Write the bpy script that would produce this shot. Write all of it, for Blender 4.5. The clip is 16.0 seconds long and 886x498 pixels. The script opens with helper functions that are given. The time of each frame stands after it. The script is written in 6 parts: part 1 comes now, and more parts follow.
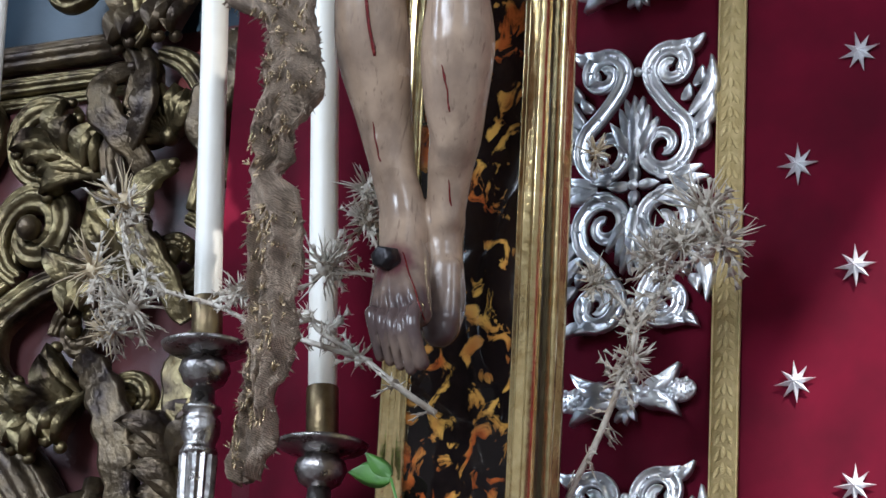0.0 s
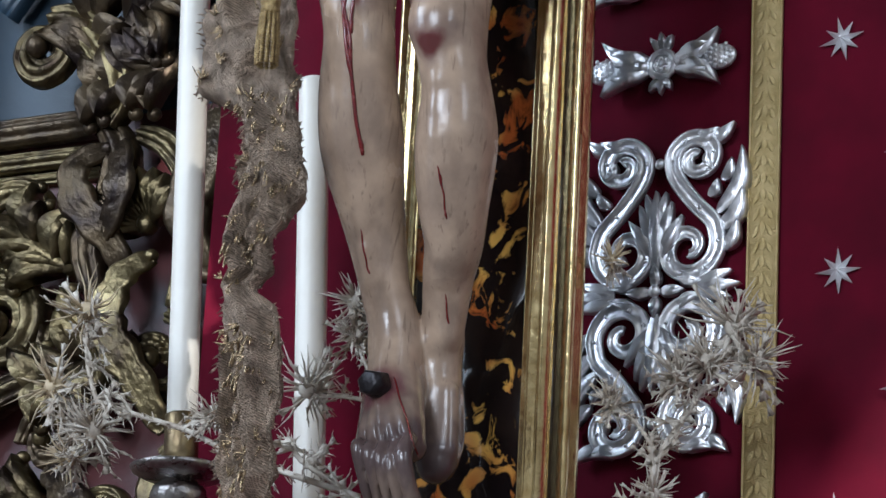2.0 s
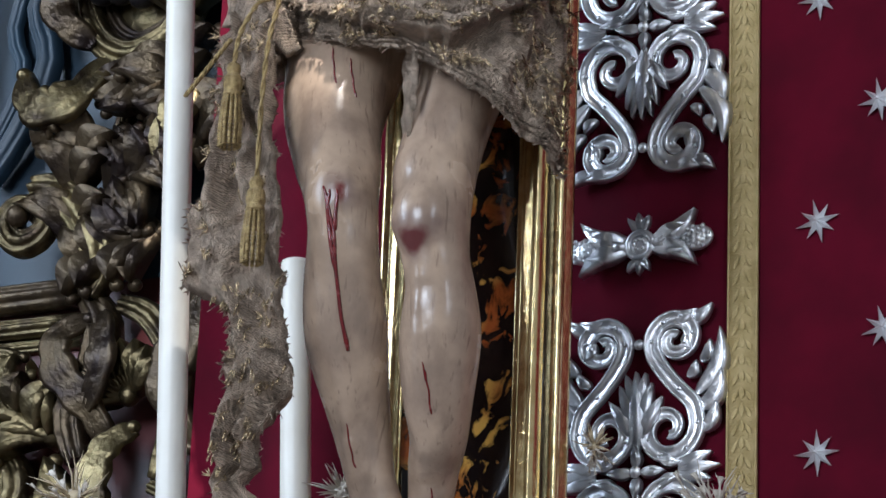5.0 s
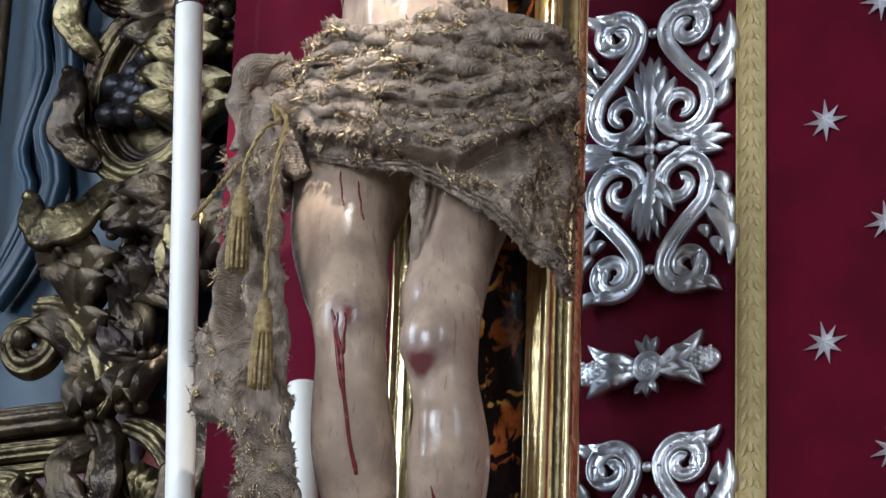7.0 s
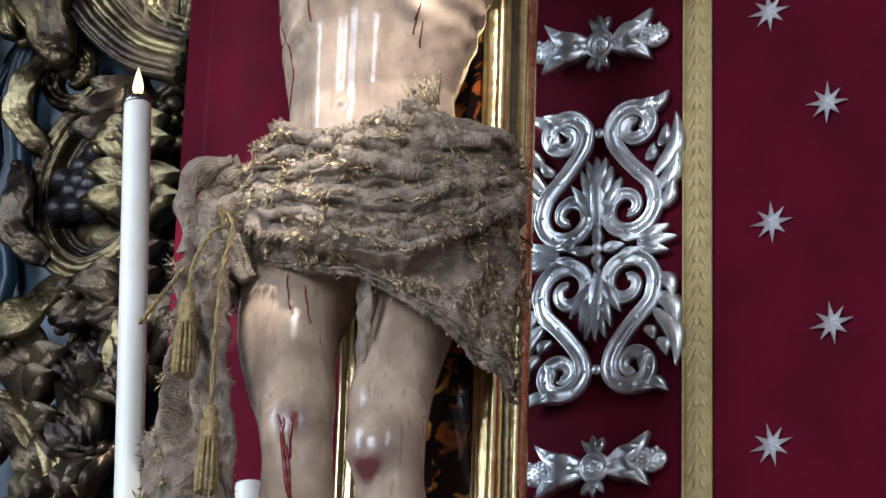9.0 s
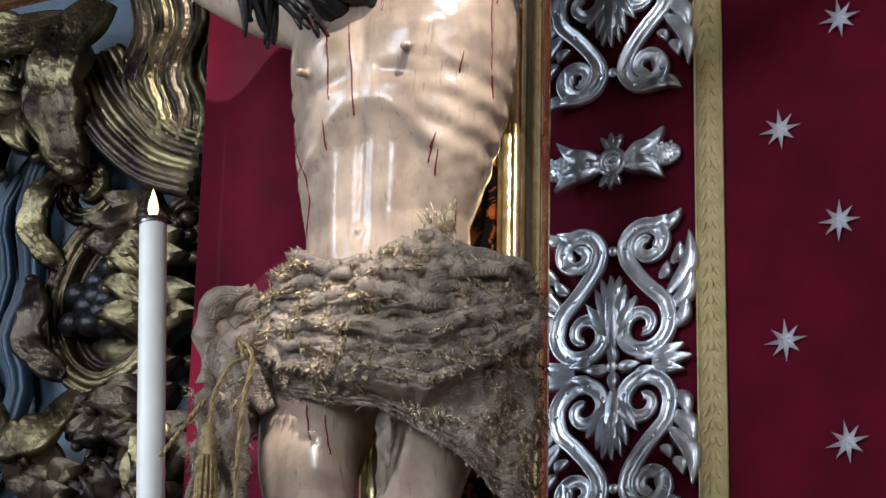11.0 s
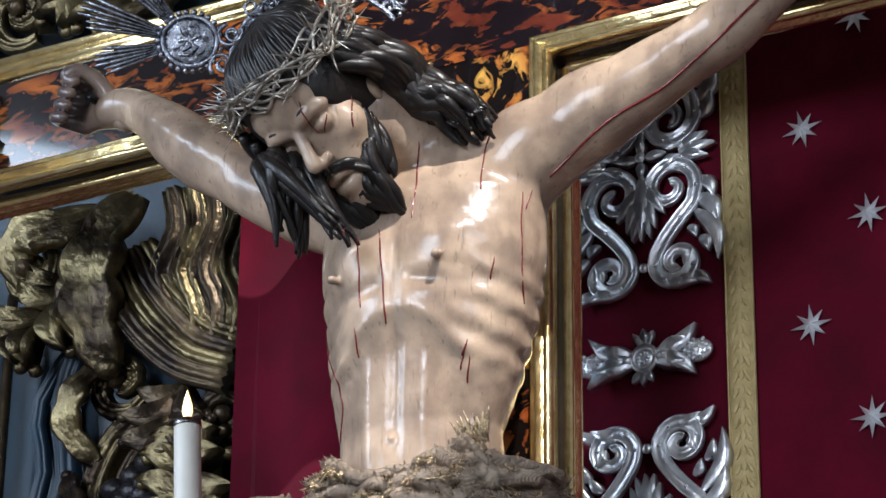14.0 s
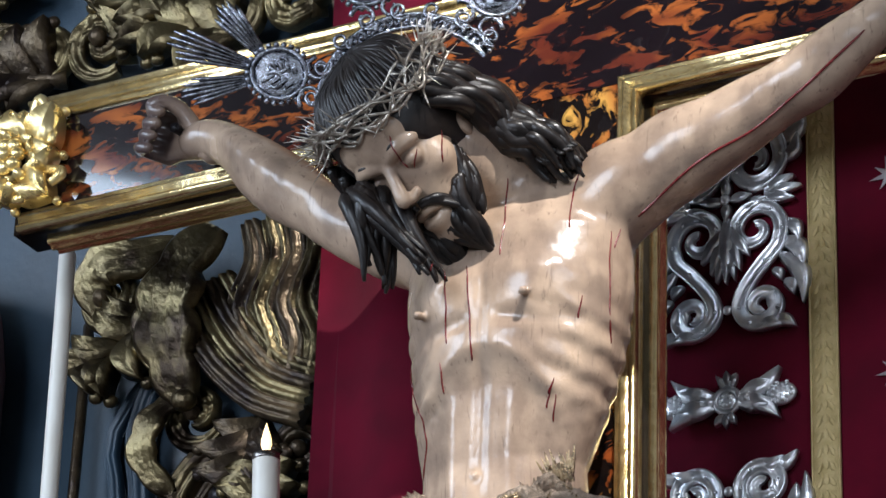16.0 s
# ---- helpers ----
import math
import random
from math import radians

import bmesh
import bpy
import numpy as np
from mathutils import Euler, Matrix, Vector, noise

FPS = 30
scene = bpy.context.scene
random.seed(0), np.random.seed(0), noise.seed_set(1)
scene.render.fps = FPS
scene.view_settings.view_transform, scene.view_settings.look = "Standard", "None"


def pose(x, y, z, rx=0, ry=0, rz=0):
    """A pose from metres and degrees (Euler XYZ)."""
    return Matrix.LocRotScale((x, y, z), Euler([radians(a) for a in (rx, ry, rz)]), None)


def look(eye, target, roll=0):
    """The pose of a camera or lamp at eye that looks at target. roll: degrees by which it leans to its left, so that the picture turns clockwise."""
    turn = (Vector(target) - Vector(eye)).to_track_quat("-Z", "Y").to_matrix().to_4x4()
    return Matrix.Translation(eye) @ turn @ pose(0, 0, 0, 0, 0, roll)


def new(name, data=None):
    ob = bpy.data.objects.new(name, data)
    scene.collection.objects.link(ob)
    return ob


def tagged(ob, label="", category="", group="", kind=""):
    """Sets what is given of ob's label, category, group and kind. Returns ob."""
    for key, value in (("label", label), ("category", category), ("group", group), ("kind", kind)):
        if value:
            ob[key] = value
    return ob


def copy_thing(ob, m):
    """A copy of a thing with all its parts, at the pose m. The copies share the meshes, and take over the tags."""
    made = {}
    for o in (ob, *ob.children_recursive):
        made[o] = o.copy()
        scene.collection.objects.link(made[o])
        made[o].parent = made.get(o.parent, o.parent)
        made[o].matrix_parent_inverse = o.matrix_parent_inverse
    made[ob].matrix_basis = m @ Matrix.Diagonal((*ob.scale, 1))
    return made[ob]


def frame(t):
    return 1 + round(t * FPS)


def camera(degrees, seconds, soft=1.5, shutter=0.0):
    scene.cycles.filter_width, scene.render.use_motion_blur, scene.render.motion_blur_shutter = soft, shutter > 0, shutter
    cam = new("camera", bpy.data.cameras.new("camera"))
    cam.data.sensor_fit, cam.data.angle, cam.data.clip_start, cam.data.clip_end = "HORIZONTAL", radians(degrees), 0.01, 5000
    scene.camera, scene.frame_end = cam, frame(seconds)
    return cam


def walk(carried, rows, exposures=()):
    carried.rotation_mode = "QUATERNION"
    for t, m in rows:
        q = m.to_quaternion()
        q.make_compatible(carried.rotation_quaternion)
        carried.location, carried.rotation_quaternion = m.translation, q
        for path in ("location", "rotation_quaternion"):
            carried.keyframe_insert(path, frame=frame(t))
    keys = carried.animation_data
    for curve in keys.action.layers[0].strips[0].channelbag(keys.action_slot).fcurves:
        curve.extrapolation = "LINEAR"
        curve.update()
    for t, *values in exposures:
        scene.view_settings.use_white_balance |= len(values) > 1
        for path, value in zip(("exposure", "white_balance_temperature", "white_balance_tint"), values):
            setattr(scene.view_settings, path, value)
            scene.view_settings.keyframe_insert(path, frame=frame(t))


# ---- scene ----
from mathutils.bvhtree import BVHTree as BVH

cam = camera(15.5, 16.0)
PATH = [
    (0, (2.094, -3.913, 0.889), (1.186, -2.246, 1.518), 2.9),
    (0.5, (2.044, -3.797, 0.965), (1.13, -2.131, 1.591), 3.2),
    (1, (2.0, -3.675, 1.063), (1.074, -2.014, 1.683), 3.3),
    (1.5, (1.956, -3.57, 1.123), (1.027, -1.915, 1.755), 3.2),
    (2, (1.928, -3.516, 1.188), (1.0, -1.861, 1.819), 3.1),
    (2.5, (1.971, -3.518, 1.212), (1.034, -1.869, 1.845), 3.1),
    (3, (1.976, -3.535, 1.237), (1.047, -1.882, 1.874), 3.1),
    (3.5, (1.965, -3.57, 1.276), (1.051, -1.908, 1.911), 2.9),
    (4, (1.932, -3.606, 1.287), (1.039, -1.939, 1.937), 2.6),
    (4.5, (1.923, -3.619, 1.29), (1.031, -1.957, 1.956), 2.4),
    (5, (1.94, -3.626, 1.33), (1.04, -1.97, 1.997), 2.3),
    (5.2, (1.921, -3.627, 1.329), (1.028, -1.97, 2.004), 2.2),
    (7.3, (1.933, -3.637, 1.352), (1.043, -2.004, 2.087), 2.2),
    (7.5, (1.937, -3.65, 1.362), (1.048, -2.016, 2.098), 2.3),
    (8, (1.942, -3.655, 1.376), (1.062, -2.021, 2.12), 2.3),
    (8.5, (1.948, -3.657, 1.383), (1.079, -2.021, 2.139), 2.2),
    (8.7, (1.95, -3.651, 1.385), (1.085, -2.016, 2.147), 2.1),
    (10.8, (1.949, -3.737, 1.493), (1.098, -2.103, 2.273), 1.2),
    (11, (1.957, -3.735, 1.491), (1.103, -2.108, 2.28), 1.2),
    (11.5, (1.978, -3.743, 1.524), (1.117, -2.122, 2.319), 1.0),
    (12, (1.984, -3.758, 1.555), (1.123, -2.142, 2.359), 0.9),
    (12.5, (2.001, -3.763, 1.572), (1.137, -2.155, 2.389), 0.9),
    (13, (1.99, -3.771, 1.579), (1.133, -2.168, 2.413), 0.7),
    (13.5, (1.993, -3.772, 1.589), (1.136, -2.175, 2.435), 0.6),
    (14, (1.989, -3.786, 1.597), (1.128, -2.196, 2.452), 0.6),
    (14.5, (1.997, -3.804, 1.603), (1.127, -2.221, 2.463), 1.0),
    (15, (1.978, -3.817, 1.624), (1.103, -2.236, 2.481), 1.5),
    (15.5, (1.952, -3.813, 1.602), (1.076, -2.239, 2.472), 1.8),
    (16, (1.926, -3.802, 1.597), (1.047, -2.234, 2.474), 2.1),
]
walk(cam, [(t, look(e, g, r)) for t, e, g, r in PATH],
     [(0.0, 0.76, 5800, 10), (2.0, 0.53, 5800, 10), (3.5, 0.42, 5800, 10), (5.0, 0.48, 5800, 10), (8.0, 0.60, 5800, 10), (11.0, 0.32, 5800, 10), (16.0, 0.15, 5800, 10)])

# ---- light ----
world = bpy.data.worlds.new("sky")
scene.world = world
world.use_nodes = True
sky = world.node_tree.nodes.new("ShaderNodeTexSky")
sky.sky_type, sky.sun_disc = "NISHITA", False
sky.sun_elevation, sky.sun_rotation = radians(47), radians(137)
world.node_tree.links.new(sky.outputs[0], world.node_tree.nodes["Background"].inputs[0])
world.node_tree.nodes["Background"].inputs[1].default_value = 0.1
SUN_WAY = Vector((-0.47, 0.50, -0.73)).normalized()
sun = new("sun", bpy.data.lights.new("sun", "SUN"))
sun.data.energy, sun.data.angle, sun.data.color = 5.8, radians(0.6), (1.0, 0.92, 0.80)
sun.matrix_world = look((0, 0, 0), SUN_WAY)


def fill_lamp(name, eye, target, w, h, power, colour):
    lamp = new(name, bpy.data.lights.new(name, "AREA"))
    lamp.data.shape, lamp.data.size, lamp.data.size_y, lamp.data.energy, lamp.data.color = "RECTANGLE", w, h, power, colour
    lamp.matrix_world = look(eye, target)


# soft fill lamps added inside the room, where the walls have no openings
fill_lamp("soft_fill_west", (-3.85, -3.2, 4.6), (0, 0, 3.0), 1.9, 3.0, 165, (0.80, 0.90, 1.0))
fill_lamp("soft_fill_east", (4.35, -3.6, 4.6), (0, 0, 3.0), 1.5, 2.6, 58, (0.88, 0.94, 1.0))
fill_lamp("soft_fill_south", (-0.7, -7.3, 4.3), (0, 0, 3.0), 2.4, 2.4, 235, (0.9, 0.95, 1.0))


# ---- materials ----
def material(name, colour, rough=0.5, metal=0.0, second=None, scale=20.0, amount=0.5, bump=0.2, bump_scale=None, coat=0.0, detail=4.0, spec=0.5, fine=0.0, sheen=0.0):
    m = bpy.data.materials.new(name)
    m.use_nodes = True
    n, l = m.node_tree.nodes, m.node_tree.links
    b = n["Principled BSDF"]
    b.inputs["Roughness"].default_value, b.inputs["Metallic"].default_value = rough, metal
    b.inputs["Coat Weight"].default_value, b.inputs["Specular IOR Level"].default_value = coat, spec
    b.inputs["Coat Roughness"].default_value = 0.12
    b.inputs["Sheen Weight"].default_value = sheen
    geo = n.new("ShaderNodeTexCoord")
    tex = n.new("ShaderNodeTexNoise")
    tex.inputs["Scale"].default_value, tex.inputs["Detail"].default_value = scale, detail
    l.new(geo.outputs["Object"], tex.inputs["Vector"])
    ramp = n.new("ShaderNodeValToRGB")
    second = second or tuple(c * 0.6 for c in colour)
    ramp.color_ramp.elements[0].color, ramp.color_ramp.elements[1].color = (*second, 1), (*colour, 1)
    ramp.color_ramp.elements[0].position, ramp.color_ramp.elements[1].position = 0.5 - amount * 0.4, 0.5 + (1 - amount) * 0.3
    l.new(tex.outputs["Fac"], ramp.inputs[0])
    l.new(ramp.outputs[0], b.inputs["Base Color"])
    rough_map = n.new("ShaderNodeMapRange")
    rough_map.inputs[3].default_value, rough_map.inputs[4].default_value = max(rough - 0.1, 0.03), min(rough + 0.12, 1)
    l.new(tex.outputs["Fac"], rough_map.inputs[0])
    l.new(rough_map.outputs[0], b.inputs["Roughness"])
    if bump:
        tex2 = n.new("ShaderNodeTexNoise")
        tex2.inputs["Scale"].default_value, tex2.inputs["Detail"].default_value = bump_scale or scale * 3, 5
        l.new(geo.outputs["Object"], tex2.inputs["Vector"])
        bm = n.new("ShaderNodeBump")
        bm.inputs["Strength"].default_value, bm.inputs["Distance"].default_value = bump, 0.01
        l.new(tex2.outputs["Fac"], bm.inputs["Height"])
        l.new(bm.outputs[0], b.inputs["Normal"])
    return m


def blotched(name, dark, mid, light, scale, stretch, cut=0.5, rough=0.08):
    """Tortoiseshell: dark blotches on amber, polished."""
    m = bpy.data.materials.new(name)
    m.use_nodes = True
    n, l = m.node_tree.nodes, m.node_tree.links
    b = n["Principled BSDF"]
    b.inputs["Roughness"].default_value, b.inputs["Coat Weight"].default_value, b.inputs["Coat Roughness"].default_value = rough, 0.6, 0.04
    geo, mp = n.new("ShaderNodeTexCoord"), n.new("ShaderNodeMapping")
    mp.inputs["Scale"].default_value = stretch[:3]
    mp.inputs["Rotation"].default_value = (0, radians(stretch[3]), 0)
    l.new(geo.outputs["Object"], mp.inputs[0])
    tex, big = n.new("ShaderNodeTexNoise"), n.new("ShaderNodeTexNoise")
    tex.inputs["Scale"].default_value, tex.inputs["Detail"].default_value, tex.inputs["Roughness"].default_value = scale, 6, 0.56
    tex.inputs["Distortion"].default_value = 0.9
    big.inputs["Scale"].default_value, big.inputs["Detail"].default_value = scale * 0.35, 2
    l.new(mp.outputs[0], tex.inputs["Vector"])
    l.new(mp.outputs[0], big.inputs["Vector"])
    hue = n.new("ShaderNodeValToRGB")
    hue.color_ramp.elements[0].color, hue.color_ramp.elements[1].color = (*mid, 1), (*light, 1)
    hue.color_ramp.elements[0].position, hue.color_ramp.elements[1].position = 0.42, 0.6
    l.new(big.outputs["Fac"], hue.inputs[0])
    mask = n.new("ShaderNodeValToRGB")
    mask.color_ramp.elements[0].position, mask.color_ramp.elements[1].position = cut - 0.015, cut + 0.07
    e = mask.color_ramp.elements.new(cut + 0.012)
    e.color = (0.45, 0.45, 0.45, 1)
    l.new(tex.outputs["Fac"], mask.inputs[0])
    mix = n.new("ShaderNodeMix")
    mix.data_type = "RGBA"
    mix.inputs[6].default_value = (*dark, 1)
    l.new(mask.outputs[0], mix.inputs[0])
    l.new(hue.outputs[0], mix.inputs[7])
    l.new(mix.outputs[2], b.inputs["Base Color"])
    return m


VELVET = material("red_velvet", (0.108, 0.003, 0.015), 0.9, 0, (0.066, 0.002, 0.010), 9, 0.5, 0.25, 900, sheen=0.04, spec=0.1)
BRAID = material("gold_braid", (0.66, 0.51, 0.24), 0.5, 0.1, (0.50, 0.37, 0.15), 60, 0.5, 0.5, 420)
SILVER = material("embossed_silver", (0.91, 0.91, 0.93), 0.32, 0.88, (0.60, 0.61, 0.64), 30, 0.5, 0.12, 120)
STAR_SILVER = material("polished_star_silver", (0.90, 0.91, 0.93), 0.3, 0.55, (0.75, 0.76, 0.79), 60, 0.5, 0.1, 200)
DULL_SILVER = material("tarnished_silver", (0.45, 0.43, 0.42), 0.28, 1.0, (0.14, 0.12, 0.11), 35, 0.5, 0.25, 120)
DARK_SILVER = material("dark_chased_silver", (0.40, 0.41, 0.45), 0.2, 1.0, (0.10, 0.10, 0.12), 70, 0.5, 0.3, 220)
GOLD = material("burnished_gilt", (0.95, 0.77, 0.40), 0.19, 0.95, (0.68, 0.50, 0.22), 55, 0.5, 0.12, 90)
BRIGHT_GOLD = material("bright_gilt", (0.92, 0.74, 0.36), 0.28, 0.8, (0.75, 0.54, 0.20), 30, 0.5, 0.1, 120)
# the near-black blotches also put shade of carved recesses into the colour
OLD_GOLD = material("worn_shaded_gilt_wood", (0.24, 0.19, 0.095), 0.32, 0.88, (0.03, 0.020, 0.013), 14, 0.40, 0.5, 45)
BROWN_GOLD = material("aged_gilt_wood", (0.125, 0.090, 0.050), 0.34, 0.7, (0.022, 0.014, 0.012), 16, 0.4, 0.5, 45)
BLUE = material("painted_blue_wood", (0.030, 0.058, 0.088), 0.45, 0, (0.012, 0.025, 0.042), 5, 0.5, 0.15, 30)
MAROON = material("painted_maroon_wood", (0.13, 0.03, 0.03), 0.45, 0, (0.05, 0.012, 0.014), 8, 0.5, 0.2, 30)
WAX = material("white_wax", (0.80, 0.77, 0.70), 0.38, 0, (0.74, 0.70, 0.62), 14, 0.5, 0.05, 40)
BRASS = material("old_brass", (0.26, 0.20, 0.11), 0.38, 1.0, (0.12, 0.085, 0.05), 30, 0.5, 0.15, 80)
SHELL_LOW = blotched("tortoiseshell_gold", (0.006, 0.004, 0.004), (0.30, 0.07, 0.015), (0.60, 0.33, 0.07), 30, (1, 1, 0.8, 15), 0.54)
SHELL_HIGH = blotched("tortoiseshell_red", (0.008, 0.005, 0.007), (0.11, 0.022, 0.012), (0.42, 0.12, 0.025), 30, (0.55, 1, 1.2, 35), 0.52)
BLACK_WOOD = material("ebonised_wood", (0.012, 0.010, 0.010), 0.12, 0, (0.02, 0.014, 0.012), 20, 0.5, 0.05)
SKIN = material("polychrome_flesh", (0.52, 0.375, 0.262), 0.23, 0, (0.27, 0.19, 0.138), 13, 0.42, 0.07, 80, coat=0.14, detail=8.0, spec=0.42)


def bruise(m):
    """Violet-grey bruising painted on the feet and palms, with fine dark cracks and specks all over."""
    n, l = m.node_tree.nodes, m.node_tree.links
    b = n["Principled BSDF"]
    base = b.inputs["Base Color"].links[0].from_socket
    co, xyz, tex = n.new("ShaderNodeTexCoord"), n.new("ShaderNodeSeparateXYZ"), n.new("ShaderNodeTexNoise")
    tex.inputs["Scale"].default_value = 26
    l.new(co.outputs["Object"], xyz.inputs[0])
    l.new(co.outputs["Object"], tex.inputs["Vector"])

    def math_node(op, a, v):
        q = n.new("ShaderNodeMath")
        q.operation = op
        for k, w in enumerate((a, v)):
            if isinstance(w, (int, float)):
                q.inputs[k].default_value = w
            else:
                l.new(w, q.inputs[k])
        return q.outputs[0]

    def span(sock, a, z):
        q = n.new("ShaderNodeMapRange")
        q.interpolation_type = "SMOOTHSTEP"
        q.inputs[1].default_value, q.inputs[2].default_value = a, z
        l.new(sock, q.inputs[0])
        return q.outputs[0]

    wob = math_node("MULTIPLY", tex.outputs["Fac"], 0.10)
    foot = span(math_node("ADD", xyz.outputs[2], wob), 2.40, 2.26)
    palm = span(math_node("ADD", math_node("ABSOLUTE", xyz.outputs[0], 0), wob), 0.62, 0.72)
    fac = math_node("MULTIPLY", math_node("MAXIMUM", foot, palm), 0.9)
    mix = n.new("ShaderNodeMix")
    mix.data_type = "RGBA"
    l.new(fac, mix.inputs[0])
    l.new(base, mix.inputs[6])
    mix.inputs[7].default_value = (0.050, 0.032, 0.038, 1)
    speck, sm = n.new("ShaderNodeTexNoise"), n.new("ShaderNodeMapping")
    sm.inputs["Scale"].default_value = (1, 1, 0.10)
    speck.inputs["Scale"].default_value, speck.inputs["Detail"].default_value = 150, 3
    l.new(co.outputs["Object"], sm.inputs[0])
    l.new(sm.outputs[0], speck.inputs["Vector"])
    mix2 = n.new("ShaderNodeMix")
    mix2.data_type = "RGBA"
    l.new(math_node("MULTIPLY", span(speck.outputs["Fac"], 0.58, 0.76), 0.5), mix2.inputs[0])
    l.new(mix.outputs[2], mix2.inputs[6])
    mix2.inputs[7].default_value = (0.12, 0.08, 0.06, 1)
    # dark red wounds painted on the knees, grey modelling round them
    last = mix2.outputs[2]
    for place, r, colour, strength in (((-0.040, -0.276, 2.780), 0.036, (0.16, 0.10, 0.085), 0.75), ((0.057, -0.246, 2.726), 0.042, (0.16, 0.10, 0.085), 0.75),
                                       ((-0.036, -0.279, 2.776), 0.017, (0.13, 0.012, 0.014), 0.95), ((0.060, -0.245, 2.716), 0.019, (0.085, 0.012, 0.014), 0.9), ((-0.025, -0.170, 2.294), 0.036, (0.10, 0.02, 0.03), 0.8)):
        dist = n.new("ShaderNodeVectorMath")
        dist.operation = "DISTANCE"
        l.new(co.outputs["Object"], dist.inputs[0])
        dist.inputs[1].default_value = place
        away = math_node("ADD", dist.outputs["Value"], math_node("MULTIPLY", math_node("SUBTRACT", tex.outputs["Fac"], 0.5), 0.035))
        q = n.new("ShaderNodeMix")
        q.data_type = "RGBA"
        l.new(math_node("MULTIPLY", span(away, r * 1.15, r * 0.45), strength), q.inputs[0])
        l.new(last, q.inputs[6])
        q.inputs[7].default_value = (*colour, 1)
        last = q.outputs[2]
    # large grey-brown stains of old varnish
    old, om = n.new("ShaderNodeTexNoise"), n.new("ShaderNodeMapping")
    om.inputs["Scale"].default_value = (1, 1, 0.5)
    old.inputs["Scale"].default_value, old.inputs["Detail"].default_value = 22, 6
    l.new(co.outputs["Object"], om.inputs[0])
    l.new(om.outputs[0], old.inputs["Vector"])
    q = n.new("ShaderNodeMix")
    q.data_type = "RGBA"
    l.new(math_node("MULTIPLY", span(old.outputs["Fac"], 0.48, 0.68), 0.65), q.inputs[0])
    l.new(last, q.inputs[6])
    q.inputs[7].default_value = (0.22, 0.155, 0.115, 1)
    l.new(q.outputs[2], b.inputs["Base Color"])


bruise(SKIN)
BRUISED = material("bruised_flesh", (0.20, 0.15, 0.15), 0.3, 0, (0.10, 0.06, 0.07), 28, 0.5, 0.15, 70, coat=0.4)
HAIR = material("dark_painted_hair", (0.017, 0.012, 0.010), 0.36, 0, (0.006, 0.005, 0.005), 30, 0.5, 0.12, 90, coat=0.05, spec=0.4)
BLOOD = material("painted_blood", (0.17, 0.012, 0.012), 0.25, 0, (0.09, 0.006, 0.008), 80, 0.5, 0, coat=0.4)
IRON = material("black_iron", (0.03, 0.027, 0.03), 0.3, 0.6, (0.015, 0.013, 0.015), 40, 0.5, 0.2)
THORN = material("silvered_thorn", (0.56, 0.51, 0.44), 0.32, 0.7, (0.24, 0.20, 0.16), 70, 0.5, 0.2)
CLOTH = material("aged_embroidered_net", (0.80, 0.61, 0.455), 0.70, 0, (0.33, 0.245, 0.18), 38, 0.45, 0.9, 520, spec=0.3)


def weave(m, size):
    """Diagonal net texture in relief, with darker meshes."""
    n, l = m.node_tree.nodes, m.node_tree.links
    b = n["Principled BSDF"]
    base, bump = b.inputs["Base Color"].links[0].from_socket, b.inputs["Normal"].links[0].from_node
    co, outs = n.new("ShaderNodeTexCoord"), []
    for ang in (40, -40):
        mp, w = n.new("ShaderNodeMapping"), n.new("ShaderNodeTexWave")
        mp.inputs["Rotation"].default_value = (0.2, radians(ang), 0.3)
        w.bands_direction = "X"
        w.inputs["Scale"].default_value, w.inputs["Distortion"].default_value, w.inputs["Detail"].default_value = size, 1.2, 1
        l.new(co.outputs["Object"], mp.inputs[0])
        l.new(mp.outputs[0], w.inputs["Vector"])
        outs.append(w.outputs["Fac"])
    top = n.new("ShaderNodeMath")
    top.operation = "MAXIMUM"
    l.new(outs[0], top.inputs[0])
    l.new(outs[1], top.inputs[1])
    b2 = n.new("ShaderNodeBump")
    b2.inputs["Strength"].default_value, b2.inputs["Distance"].default_value = 0.9, 0.003
    l.new(top.outputs[0], b2.inputs["Height"])
    l.new(bump.outputs[0], b2.inputs["Normal"])
    l.new(b2.outputs[0], b.inputs["Normal"])
    mix = n.new("ShaderNodeMix")
    mix.data_type, mix.blend_type = "RGBA", "MULTIPLY"
    ramp = n.new("ShaderNodeValToRGB")
    ramp.color_ramp.elements[0].color, ramp.color_ramp.elements[1].color = (0.50, 0.49, 0.48, 1), (1.0, 1.0, 1.0, 1)
    ramp.color_ramp.elements[0].position, ramp.color_ramp.elements[1].position = 0.35, 0.85
    l.new(top.outputs[0], ramp.inputs[0])
    mix.inputs[0].default_value = 1.0
    l.new(base, mix.inputs[6])
    l.new(ramp.outputs[0], mix.inputs[7])
    l.new(mix.outputs[2], b.inputs["Base Color"])


weave(CLOTH, 150)
LACE = material("metal_thread", (0.50, 0.37, 0.22), 0.26, 0.85, (0.16, 0.11, 0.07), 90, 0.55, 0.4, 500)
TASSEL = material("gold_tassel_thread", (0.48, 0.35, 0.16), 0.33, 0.6, (0.20, 0.13, 0.05), 120, 0.5, 0.5, 600)
THISTLE = material("dried_thistle", (0.66, 0.61, 0.53), 0.7, 0, (0.34, 0.27, 0.20), 40, 0.5, 0.2, 200)
STRAW = material("dried_thistle_head", (0.56, 0.46, 0.30), 0.7, 0, (0.34, 0.25, 0.16), 40, 0.5, 0.2, 200)
LEAF = material("green_leaf", (0.10, 0.26, 0.04), 0.4, 0, (0.06, 0.16, 0.03), 30, 0.5, 0.1)
